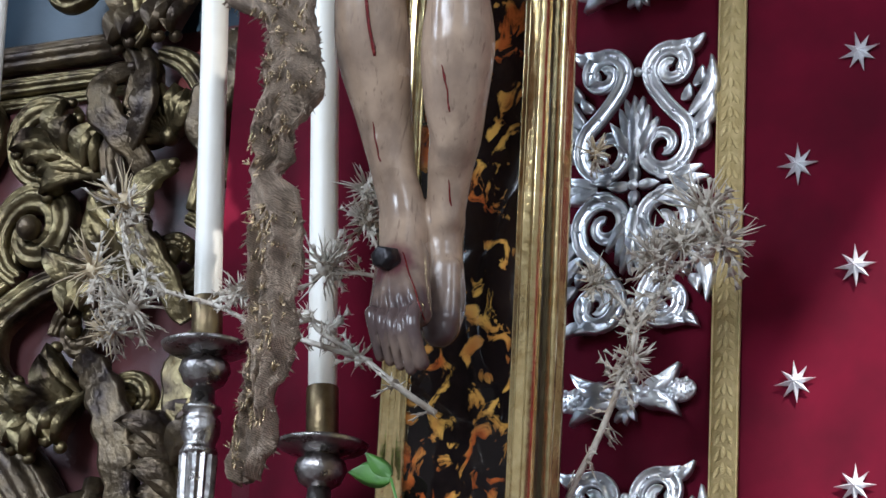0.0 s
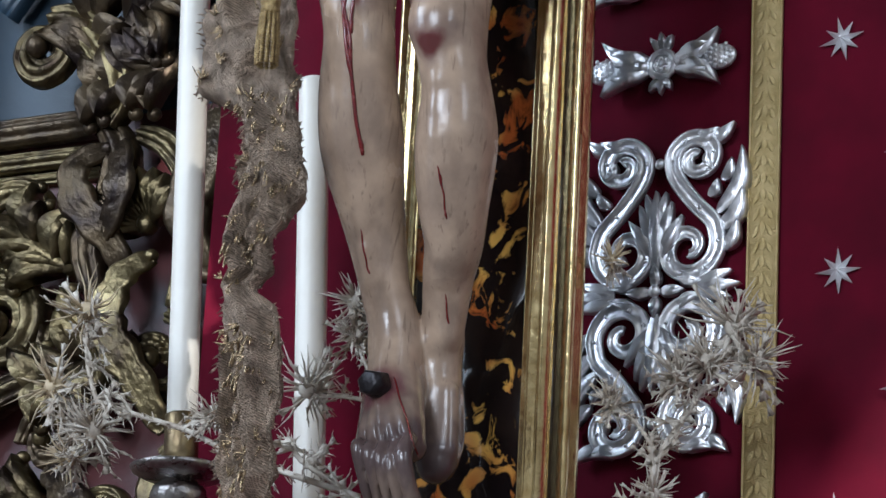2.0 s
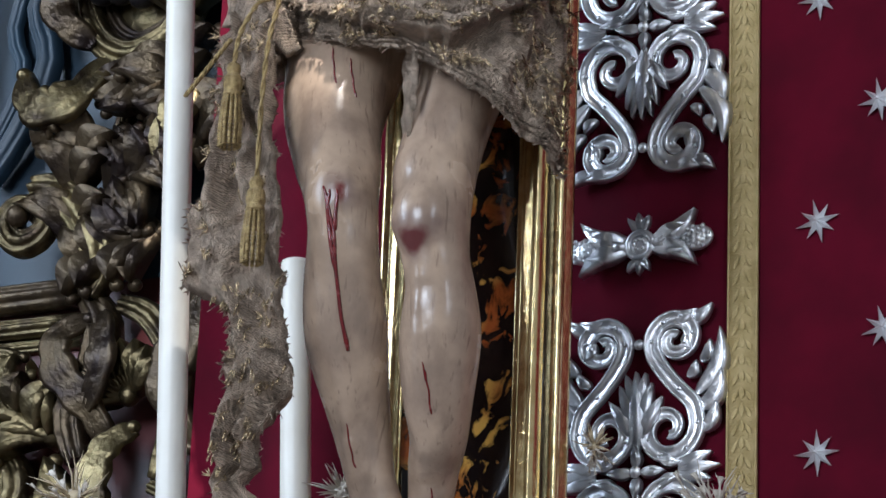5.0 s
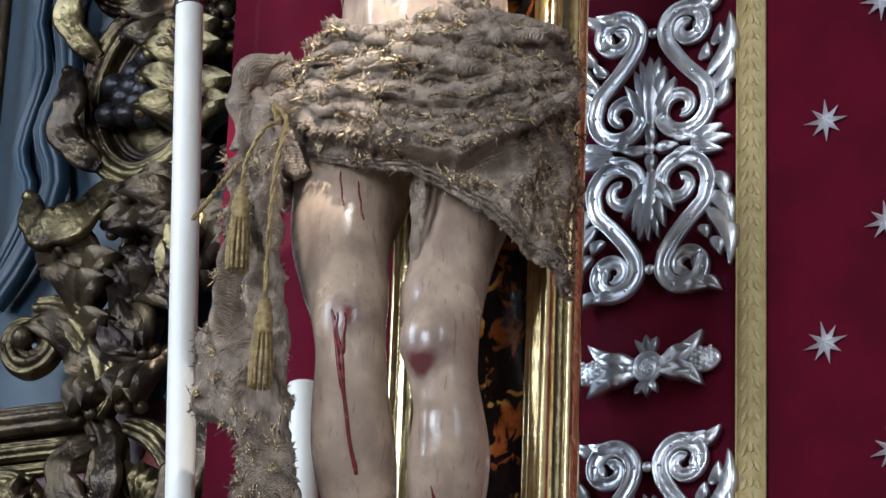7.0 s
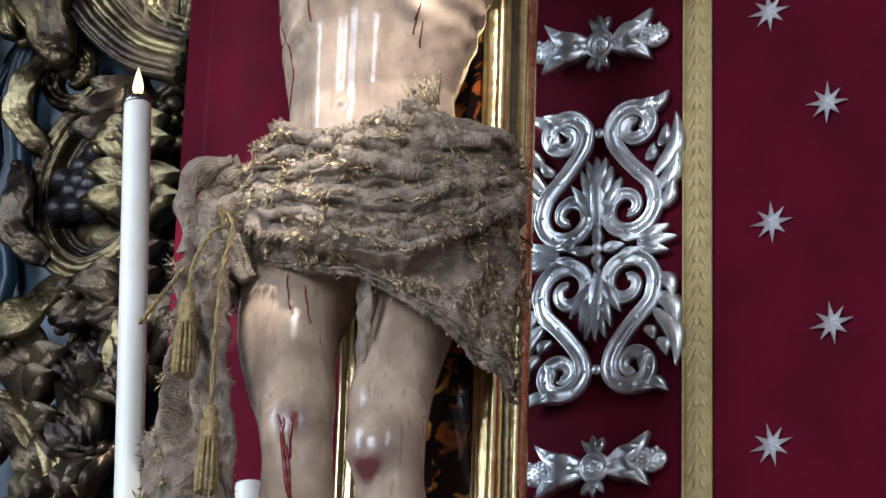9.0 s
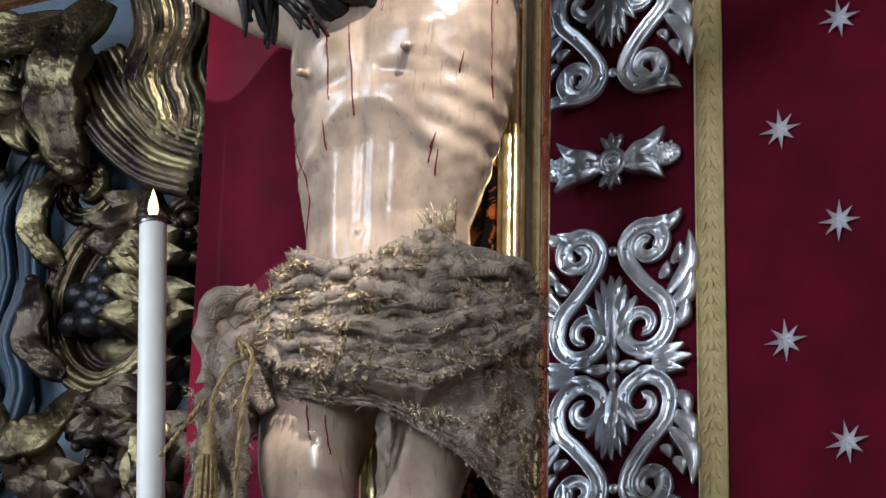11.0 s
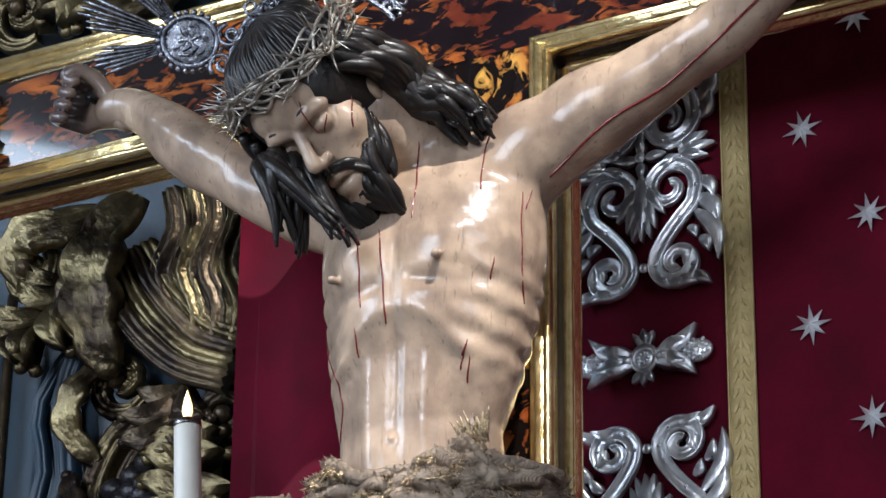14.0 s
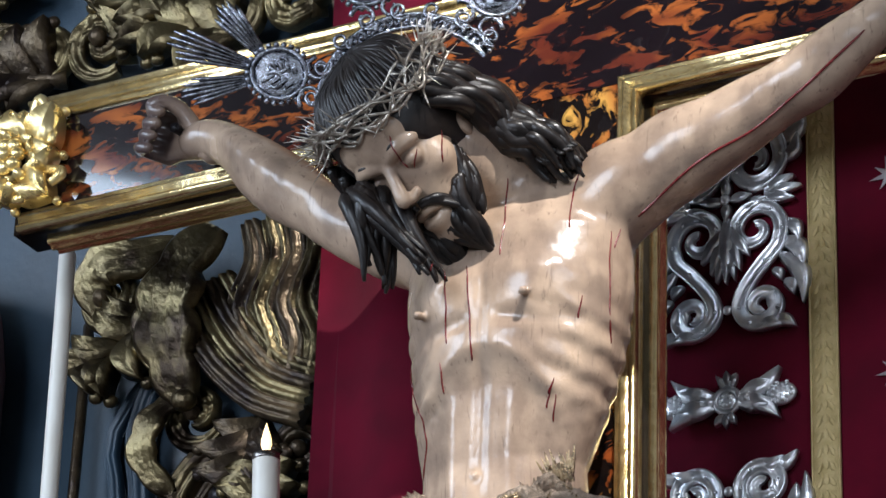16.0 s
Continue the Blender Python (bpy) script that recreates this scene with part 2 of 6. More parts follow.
PLASTER = material("lime_plaster", (0.50, 0.48, 0.45), 0.9, 0, (0.40, 0.38, 0.36), 3, 0.5, 0.2, 20)
STONE = material("stone_paving", (0.30, 0.27, 0.24), 0.6, 0, (0.2, 0.18, 0.16), 4, 0.5, 0.2, 20)
FLAME = bpy.data.materials.new("flame")
FLAME.use_nodes = True
FLAME.node_tree.nodes["Principled BSDF"].inputs["Emission Color"].default_value = (1.0, 0.62, 0.22, 1)
FLAME.node_tree.nodes["Principled BSDF"].inputs["Emission Strength"].default_value = 2.6


# ---- mesh tools ----
class Shape:
    """Collects vertices and faces of one mesh."""

    def __init__(self):
        self.v, self.f, self.m = [], [], []

    def add(self, verts, faces, mat=0):
        o = len(self.v)
        self.v += [tuple(p) for p in verts]
        self.f += [tuple(i + o for i in face) for face in faces]
        self.m += [mat] * len(faces)
        return self

    def tube(self, pts, radii, n=8, flat=1.0, up=None, mat=0, caps=True):
        """A round bar along pts; flat squeezes it along the direction up."""
        pts = [Vector(p) for p in pts]
        if not hasattr(radii, "__len__"):
            radii = [radii] * len(pts)
        verts, faces, side = [], [], None
        for i, p in enumerate(pts):
            d = (pts[min(i + 1, len(pts) - 1)] - pts[max(i - 1, 0)]).normalized()
            if up is not None:
                side = d.cross(Vector(up))
                side = side.normalized() if side.length > 1e-6 else Vector((1, 0, 0))
            elif side is None:
                side = d.orthogonal().normalized()
            else:
                side = (side - d * side.dot(d)).normalized()
            top = side.cross(d).normalized()
            for k in range(n):
                a = 2 * math.pi * k / n
                verts.append(p + side * math.cos(a) * radii[i] + top * math.sin(a) * radii[i] * flat)
        for i in range(len(pts) - 1):
            for k in range(n):
                faces.append((i * n + k, i * n + (k + 1) % n, (i + 1) * n + (k + 1) % n, (i + 1) * n + k))
        if caps:
            faces += [tuple(range(n))[::-1], tuple(range((len(pts) - 1) * n, len(pts) * n))]
        return self.add(verts, faces, mat)

    def ball(self, c, r, n=10, rings=6, mat=0, turn=None):
        c = Vector(c)
        r = Vector((r, r, r)) if not hasattr(r, "__len__") else Vector(r)
        verts, faces = [], []
        for i in range(rings + 1):
            a = math.pi * i / rings
            for k in range(n):
                b = 2 * math.pi * k / n
                q = Vector((r.x * math.sin(a) * math.cos(b), r.y * math.sin(a) * math.sin(b), r.z * math.cos(a)))
                verts.append(c + (turn @ q if turn else q))
        for i in range(rings):
            for k in range(n):
                faces.append((i * n + k, (i + 1) * n + k, (i + 1) * n + (k + 1) % n, i * n + (k + 1) % n))
        return self.add(verts, faces, mat)

    def box(self, a, b, mat=0):
        (x0, y0, z0), (x1, y1, z1) = a, b
        v = [(x, y, z) for z in (z0, z1) for y in (y0, y1) for x in (x0, x1)]
        return self.add(v, [(0, 2, 3, 1), (4, 5, 7, 6), (0, 1, 5, 4), (2, 6, 7, 3), (0, 4, 6, 2), (1, 3, 7, 5)], mat)

    def lathe(self, profile, c=(0, 0, 0), n=24, mat=0, flute=0):
        """Turns a profile of (radius, height) about the upright axis through c."""
        verts, faces = [], []
        for r, z in profile:
            for k in range(n):
                a = 2 * math.pi * k / n
                q = r * (1 + (flute * (k % 2)))
                verts.append((c[0] + q * math.cos(a), c[1] + q * math.sin(a), c[2] + z))
        for i in range(len(profile) - 1):
            for k in range(n):
                faces.append((i * n + k, i * n + (k + 1) % n, (i + 1) * n + (k + 1) % n, (i + 1) * n + k))
        faces += [tuple(range(n))[::-1], tuple(range((len(profile) - 1) * n, len(profile) * n))]
        return self.add(verts, faces, mat)

    def sweep(self, pts, profile, scale=None, mat=0, normal=(0, -1, 0)):
        """Sweeps an open profile of (across, out) along pts that lie in a plane with that normal."""
        pts, normal = [Vector(p) for p in pts], Vector(normal)
        n, verts, faces = len(profile), [], []
        for i, p in enumerate(pts):
            d = (pts[min(i + 1, len(pts) - 1)] - pts[max(i - 1, 0)]).normalized()
            side = d.cross(normal).normalized()
            s = scale[i] if scale else 1.0
            for a, h in profile:
                verts.append(p + side * a * s + normal * h * (0.4 + 0.6 * s))
        for i in range(len(pts) - 1):
            for k in range(n - 1):
                faces.append((i * n + k, i * n + k + 1, (i + 1) * n + k + 1, (i + 1) * n + k))
        faces += [tuple(range(n)), tuple(range((len(pts) - 1) * n, len(pts) * n))[::-1]]
        return self.add(verts, faces, mat)

    def leaf(self, a, b, w, h=0.006, normal=(0, -1, 0), bend=0.0, mat=0, steps=7, base=0.35):
        """A pointed carved leaf with a raised midrib, from a to b."""
        a, b, normal = Vector(a), Vector(b), Vector(normal)
        side = (b - a).cross(normal).normalized()
        verts, faces = [], []
        for i in range(steps):
            t = i / (steps - 1)
            p = a.lerp(b, t) + side * bend * math.sin(t * math.pi) * (b - a).length
            q = w * (base + (1 - base) * math.sin(math.pi * min(t / 0.8, 1) ** 0.8)) if t < 0.4 else w * (1 - ((t - 0.4) / 0.6) ** 1.8)
            q = max(q, w * 0.02)
            lift = normal * h * (0.5 + 1.2 * math.sin(t * math.pi * 0.75))
            verts += [p + side * q, p + side * q * 0.55 + lift * 0.9, p + lift * 0.55, p - side * q * 0.55 + lift * 0.9, p - side * q]
        for i in range(steps - 1):
            for k in range(4):
                faces.append((i * 5 + k, i * 5 + k + 1, i * 5 + k + 6, i * 5 + k + 5))
            faces.append((i * 5 + 4, i * 5, i * 5 + 5, i * 5 + 9))
        return self.add(verts, faces, mat)

    def mesh(self, name, mats, smooth=True):
        me = bpy.data.meshes.new(name)
        me.from_pydata(self.v, [], self.f)
        for m in mats if isinstance(mats, (list, tuple)) else [mats]:
            me.materials.append(m)
        me.polygons.foreach_set("material_index", self.m)
        me.polygons.foreach_set("use_smooth", [smooth] * len(self.f))
        me.update()
        return me


def thing(name, label, category, place=(0, 0, 0), group="", kind=""):
    ob = new(name)
    ob.location = place
    ob.empty_display_size = 0.05
    return tagged(ob, label, category, group, kind)


def part(name, shape, mat, parent, label="", smooth=True):
    """Links a shape as one mesh under a thing or a part; its places count from the thing's base."""
    ob = new(name, shape.mesh(name, mat, smooth))
    ob.parent = parent
    return tagged(ob, label) if label else ob


def solo(name, shape, mat, label, category="", kind="", smooth=True, group=""):
    return tagged(new(name, shape.mesh(name, mat, smooth)), label, category, group, kind)


def curve_points(pts, steps=6):
    """A smooth line through the points."""
    pts = [Vector(p) for p in pts]
    out = []
    for i in range(len(pts) - 1):
        p0, p1, p2, p3 = pts[max(i - 1, 0)], pts[i], pts[i + 1], pts[min(i + 2, len(pts) - 1)]
        for k in range(steps):
            t = k / steps
            out.append(0.5 * (2 * p1 + (p2 - p0) * t + (2 * p0 - 5 * p1 + 4 * p2 - p3) * t * t + (3 * p1 - p0 - 3 * p2 + p3) * t ** 3))
    return out + [pts[-1]]


def spiral(c, r0, r1, a0, a1, n=26):
    """Points (x, z) of a spiral about c."""
    return [(c[0] + (r0 + (r1 - r0) * k / n) * math.cos(radians(a0 + (a1 - a0) * k / n)),
             c[1] + (r0 + (r1 - r0) * k / n) * math.sin(radians(a0 + (a1 - a0) * k / n))) for k in range(n + 1)]


# ---- the shell of the church ----
def wall(name, a, b, mat=PLASTER, label="plain plastered wall, unseen, added to close the church"):
    return solo(name, Shape().box(a, b), mat, label, "wall", "structure", False)


solo("floor", Shape().box((-4.4, -7.9, -0.2), (4.9, 1.3, 0)), STONE, "grey stone church floor", "floor", "structure", False)
solo("ceiling", Shape().box((-4.4, -7.9, 13.2), (4.9, 1.3, 13.5)), PLASTER, "plain plastered church ceiling", "ceiling", "structure", False)
wall("wall_north", (-4.4, 1.0, 0), (4.9, 1.3, 13.2))
wall("wall_west", (-4.4, -7.6, 0), (-4.1, 1.0, 13.2))
wall("wall_south", (-4.4, -7.9, 0), (4.9, -7.6, 13.2))
# the unseen east wall masks the sun; two added openings crop its patches
A0, A1, AZ0, AZ1 = -5.62, -4.58, 10.22, 12.9
B0, B1, BZ0, BZ1 = -4.55, -3.2, 7.6, 9.25
for name, a, b in (("wall_east", (4.6, -7.6, 0), (4.9, 1.0, BZ0)), ("wall_east_low_sun_mask", (4.6, -7.6, BZ0), (4.9, B0, BZ1)), ("wall_east_low_sun_mask_north", (4.6, B1, BZ0), (4.9, 1.0, BZ1)),
                   ("wall_east_middle_sun_mask", (4.6, -7.6, BZ1), (4.9, 1.0, AZ0)), ("wall_east_high_sun_mask", (4.6, -7.6, AZ0), (4.9, A0, AZ1)), ("wall_east_high_sun_mask_north", (4.6, A1, AZ0), (4.9, 1.0, AZ1)),
                   ("wall_east_top", (4.6, -7.6, AZ1), (4.9, 1.0, 13.2))):
    wall(name, a, b)

# altar shelf that carries the cross and the candlesticks
solo("altar_shelf", Shape().box((-1.6, -0.45, 0), (1.6, 0.34, 1.45)), MAROON, "dark red painted wooden altar shelf", "shelf", "structure", False)

# ---- red velvet hanging ----
def hanging():
    s = Shape()
    x0, x1, z0, z1, nx, nz = -0.615, 1.9, 1.46, 5.4, 130, 30
    verts = []
    for j in range(nz + 1):
        for i in range(nx + 1):
            x, z = x0 + (x1 - x0) * i / nx, z0 + (z1 - z0) * j / nz
            y = 0.306 + 0.004 * math.sin(x * 9 + 0.4 * z) + (0.017 * math.sin(x * 23 + 2.0 + 0.3 * math.sin(z * 2)) if x < -0.2 else 0)
            verts.append((x, y, z))
    k = nx + 1
    s.add(verts, [(j * k + i, j * k + i + 1, (j + 1) * k + i + 1, (j + 1) * k + i) for j in range(nz) for i in range(nx)])
    s.box((x0, 0.325, z0), (x1, 0.335, z1))
    return solo("velvet_hanging", s, VELVET, "deep red velvet hanging behind the cross", "hanging", "structure")


hanging()


def braid():
    s = Shape()
    s.box((0.258, 0.296, 1.46), (0.302, 0.3015, 5.4))
    rng = random.Random(4)
    z = 1.5
    while z < 5.2:
        for x in (0.266, 0.294):
            s.leaf((x, 0.2955, z), (x + (0.008 if x < 0.28 else -0.008), 0.2955, z + 0.016), 0.004, 0.0007)
        s.leaf((0.28, 0.2955, z + 0.004), (0.28, 0.2955, z + 0.022), 0.005, 0.0007)
        z += 0.024
    for x in (0.259, 0.301):
        s.tube([(x, 0.2955, 1.46 + 0.1 * i) for i in range(40)], 0.0016, 6)
    return solo("braid_trim", s, BRAID, "pale gold woven braid on the velvet", "trim", "structure")


braid()


# ---- silver appliques ----
def star(place, turn, size=0.0335):
    t = thing("silver_star", "eight-pointed faceted silver star on red velvet", "star", place, "silver stars")
    s = Shape()
    verts, faces = [(0, -0.010, 0)], []
    for k in range(16):
        a = 2 * math.pi * k / 16 + turn
        r = size * (1.0 if k % 4 == 0 else 0.86) if k % 2 == 0 else size * 0.34
        verts.append((r * math.cos(a), -0.001 if k % 2 == 0 else 0.0, r * math.sin(a)))
    faces = [(0, 1 + k, 1 + (k + 1) % 16) for k in range(16)]
    s.add(verts, faces)
    part("star_body", s, STAR_SILVER, t, smooth=False)
    part("stud", Shape().ball((0, -0.009, 0), 0.0025, 8, 5), SILVER, t)
    return t


BAND = [(-0.0108, 0), (-0.0108, 0.008), (-0.0084, 0.0102), (-0.0062, 0.0058), (0.0062, 0.0058), (0.0084, 0.0102), (0.0108, 0.008), (0.0108, 0)]


def applique(place):
    """Pierced scrollwork plaque: four S scrolls round a rosette."""
    t = thing("silver_scroll_applique", "embossed silver scrollwork applique sewn on red velvet", "applique", place, "silver appliques")
    for mx, mz in ((1, 1), (-1, 1), (1, -1), (-1, -1)):
        q = lambda x, z, y=0.0: (mx * x, y, mz * z)
        p2 = spiral((0.056, 0.186), 0.007, 0.036, 180 - 470, 180)
        p2 += [(0.024, 0.165), (0.040, 0.140), (0.062, 0.114), (0.082, 0.094)]
        p2 += spiral((0.046, 0.058), 0.046, 0.008, 25, 25 - 470)
        pts = curve_points([q(x, z) for x, z in p2], 2)
        n = len(pts)
        sc = [0.58 + 0.52 * min(1, min(i, n - 1 - i) / (n * 0.3)) for i in range(n)]
        band = Shape().sweep(pts, BAND, sc)
        band = part("scroll", band, SILVER, t)
        for k in range(int(n * 0.3), int(n * 0.75), 6):
            part("bead", Shape().ball(pts[k] + Vector((0, -0.0065, 0)), 0.0030, 6, 4), SILVER, band)
        for a, b, w in (((0.070, 0.215), (0.112, 0.232), 0.010), ((0.050, 0.222), (0.090, 0.226), 0.010), ((0.088, 0.105), (0.124, 0.196), 0.014), ((0.094, 0.150), (0.110, 0.180), 0.010),
                        ((0.090, 0.080), (0.127, 0.138), 0.014), ((0.092, 0.050), (0.120, 0.092), 0.011), ((0.070, 0.196), (0.082, 0.168), 0.007),
                        ((0.074, 0.130), (0.090, 0.152), 0.008), ((0.030, 0.028), (0.070, 0.010), 0.009)):
            part("acanthus_leaf", Shape().leaf(q(*a), q(*b), w * 1.2, 0.009, bend=0.16 * mx * mz, steps=9), SILVER, band)
    for mz in (1, -1):
        stem = part("palmette", Shape().ball((0, -0.004, mz * 0.185), (0.008, 0.005, 0.008)), SILVER, t)
        for a, b, w in (((0, 0.03), (0, 0.143), 0.013), ((0.004, 0.06), (0.024, 0.125), 0.010), ((-0.004, 0.06), (-0.024, 0.125), 0.010),
                        ((0.004, 0.05), (0.040, 0.104), 0.010), ((-0.004, 0.05), (-0.040, 0.104), 0.010), ((0.003, 0.09), (0.015, 0.140), 0.007), ((-0.003, 0.09), (-0.015, 0.140), 0.007)):
            part("palmette_leaf", Shape().leaf((a[0], -0.003, mz * a[1]), (b[0], -0.003, mz * b[1]), w * 1.15, 0.010), SILVER, stem)
    for mx in (1, -1):
        s = Shape()
        for dz in (0.012, 0, -0.012):
            s.leaf((mx * 0.062, -0.002, dz * 0.4), (mx * (0.126 - abs(dz)), -0.002, dz * 1.6), 0.011, 0.010)
        part("side_leaf", s, SILVER, t)
    s = Shape()
    for a in range(0, 360, 90):
        s.leaf((0.006 * math.cos(radians(a)), -0.003, 0.006 * math.sin(radians(a))), (0.044 * math.cos(radians(a)), -0.003, 0.038 * math.sin(radians(a))), 0.010, 0.009)
    s.ball((0, -0.010, 0), (0.009, 0.006, 0.009))
    part("rosette", s, SILVER, t)
    return t


def bud_bar(place):
    """Small horizontal ornament with two pine-cone buds."""
    t = thing("silver_bud_applique", "embossed silver double bud applique on red velvet", "applique", place, "silver buds")
    ring = Shape().tube([(0.019 * math.cos(a), -0.005, 0.019 * math.sin(a)) for a in [k * math.pi / 12 for k in range(25)]], 0.005, 8)
    ring.ball((0, -0.003, 0), (0.016, 0.006, 0.016), 12, 8)
    for k in range(8):
        ring.ball((0.008 * math.cos(k * 0.785), -0.009, 0.008 * math.sin(k * 0.785)), 0.003, 6, 4)
    part("boss", ring, SILVER, t)
    for mx in (1, -1):
        s = Shape()
        for dz, w in ((0.020, 0.016), (-0.020, 0.016)):
            s.leaf((mx * 0.022, -0.003, dz * 0.3), (mx * 0.088, -0.003, dz * 2.0), w, 0.013, bend=0.14 * mx * (1 if dz > 0 else -1), steps=12, base=0.55)
            s.leaf((mx * 0.026, -0.004, dz * 0.2), (mx * 0.076, -0.004, dz * 0.9), w * 1.1, 0.014, steps=12, base=0.6)
        s.tube([(mx * 0.02, -0.004, 0), (mx * 0.04, -0.005, 0)], [0.006, 0.012], 8)
        bud = part("bud_petals", s, SILVER, t)
        c = Shape().ball((mx * 0.086, -0.004, 0), (0.026, 0.009, 0.019), 14, 10)
        for i in range(6):
            for j in range(5):
                x, z = 0.068 + i * 0.0075, (j - 2) * 0.0075 + (0.00375 if i % 2 else 0)
                if ((x - 0.086) / 0.026) ** 2 + (z / 0.019) ** 2 < 0.9:
                    c.ball((mx * x, -0.011, z), (0.0036, 0.003, 0.0036), 6, 4)
        part("pine_cone", c, SILVER, bud)
    for mz in (1, -1):
        s = Shape()
        for dx in (-0.014, 0, 0.014):
            s.leaf((dx * 0.2, -0.003, mz * 0.020), (dx * 1.2, -0.003, mz * (0.046 - abs(dx) * 0.4)), 0.007, 0.008)
        part("trefoil", s, SILVER, t)
    return t


first = applique((0.127, 0.296, 2.540))
for k, z in enumerate((1.87, 3.204, 3.868, 4.534)):
    copy_thing(first, pose(0.127, 0.296, z))
first = bud_bar((0.126, 0.296, 2.872))
for z in (2.21, 3.534, 4.20):
    copy_thing(first, pose(0.126, 0.296, z, 0, -1 if z < 3 else 2, 0))
OFF_A = [(0, 0), (-0.001, 0.003), (0, 0.002), (0.003, 0.003), (0.002, 0.004), (0, -0.004), (0, 0)]
OFF_B = [(0, 0), (-0.002, -0.002), (0.001, 0), (-0.002, -0.001), (-0.004, 0.005), (0.006, -0.003), (0, 0), (0, 0)]
first = star((0.390, 0.298, 2.210), 0.1)
for k in range(1, 7):
    copy_thing(first, pose(0.390 + OFF_A[k][0], 0.298, 2.210 + 0.331 * k + OFF_A[k][1], 0, 6 * math.sin(k * 2.3), 0))
for k in range(8):
    copy_thing(first, pose(0.483 + OFF_B[k][0], 0.298, 2.048 + 0.331 * k + OFF_B[k][1], 0, 8 * math.sin(k * 1.7 + 1), 0))
copy_thing(first, pose(0.390, 0.298, 1.88))


# ---- the cross ----
MOULD = [(0.0, -0.004), (0.0, 0.010), (0.004, 0.016), (0.009, 0.017), (0.012, 0.012), (0.016, 0.010), (0.024, 0.013), (0.029, 0.011), (0.032, 0.006), (0.036, 0.008), (0.040, 0.004), (0.040, -0.004)]
ZB, ZT, HW, THICK = 3.908, 4.150, 0.122, 0.082


def cross():
    t = thing("processional_cross", "large tortoiseshell cross edged with gilded mouldings", "cross", (0, 0, 1.45))
    d = -1.45
    part("upright", Shape().box((-HW + 0.006, 0.006, 1.45 + d), (HW - 0.006, THICK - 0.006, 5.1 + d)), BLACK_WOOD, t, smooth=False)
    part("crossbeam", Shape().box((-1.01, 0.007, ZB + 0.006 + d), (1.01, THICK - 0.007, ZT - 0.006 + d)), BLACK_WOOD, t, smooth=False)
    part("upright_shell", Shape().box((-HW + 0.034, 0.001, 1.45 + d), (HW - 0.034, 0.006, 3.940 + d)), SHELL_LOW, t, "golden tortoiseshell veneer", False)
    part("crossbeam_shell", Shape().box((-0.99, 0.000, ZB + 0.03 + d), (0.99, 0.0065, ZT - 0.03 + d)), SHELL_HIGH, t, "dark red tortoiseshell veneer", False)
    part("upper_shell", Shape().box((-HW + 0.034, 0.001, ZT - 0.028 + d), (HW - 0.034, 0.006, 5.1 + d)), SHELL_HIGH, t, "dark red tortoiseshell veneer", False)
    # each side of the cross has a moulding along its front edge and another along the back edge
    def run(name, a, b, inward, y, flip):
        a, b, n = Vector(a), Vector(b), Vector(inward)
        verts = []
        for k, p in enumerate((a, b)):
            cut = (b - a).normalized() * (1 if k == 0 else -1)
            trim = flip[k]
            for u, h in MOULD:
                verts.append(p + n * u + cut * u * trim + Vector((0, y - h if y < 0.05 else y + h, d)))
        m = len(MOULD)
        faces = [(i, (i + 1) % m, m + (i + 1) % m, m + i) for i in range(m)] + [tuple(range(m))[::-1], tuple(range(m, 2 * m))]
        part(name, Shape().add(verts, faces), GOLD, t, "burnished gilt moulding")
    def strip(a, b, out):
        """Gilt moulding along the back edge, seen from the side."""
        pts = [Vector(a) + Vector((0, THICK - 0.022, d)), Vector(b) + Vector((0, THICK - 0.022, d))]
        prof = [(-0.022, -0.004), (-0.022, 0.004), (-0.018, 0.009), (-0.012, 0.010), (-0.009, 0.006), (-0.004, 0.007), (0.002, 0.012), (0.009, 0.012), (0.013, 0.007), (0.018, 0.008), (0.022, 0.004), (0.022, -0.004)]
        part("back_moulding", Shape().sweep(pts, prof, normal=out), GOLD, t, "gilt moulding on the back edge")
    R, L, U, D = (1, 0, 0), (-1, 0, 0), (0, 0, 1), (0, 0, -1)
    run("front_moulding", (-HW, 0, 1.45), (-HW, 0, ZB), R, 0.0, (0, -1))
    run("front_moulding", (HW, 0, 1.45), (HW, 0, ZB), L, 0.0, (0, -1))
    run("front_moulding", (-0.99, 0, ZB), (-HW, 0, ZB), U, 0.0, (0, -1))
    run("front_moulding", (HW, 0, ZB), (0.99, 0, ZB), U, 0.0, (-1, 0))
    run("front_moulding", (-0.99, 0, ZT), (-HW, 0, ZT), D, 0.0, (0, -1))
    run("front_moulding", (HW, 0, ZT), (0.99, 0, ZT), D, 0.0, (-1, 0))
    run("front_moulding", (-HW, 0, ZT), (-HW, 0, 5.1), R, 0.0, (-1, 0))
    run("front_moulding", (HW, 0, ZT), (HW, 0, 5.1), L, 0.0, (-1, 0))
    for sx, o in ((-1, L), (1, R)):
        strip((sx * (HW - 0.004), 0, 1.45), (sx * (HW - 0.004), 0, ZB), o)
        strip((sx * (HW - 0.004), 0, ZT), (sx * (HW - 0.004), 0, 5.1), o)
        strip((sx * HW, 0, ZB + 0.004), (sx * 0.965, 0, ZB + 0.004), D)
        strip((sx * HW, 0, ZT - 0.004), (sx * 0.965, 0, ZT - 0.004), U)
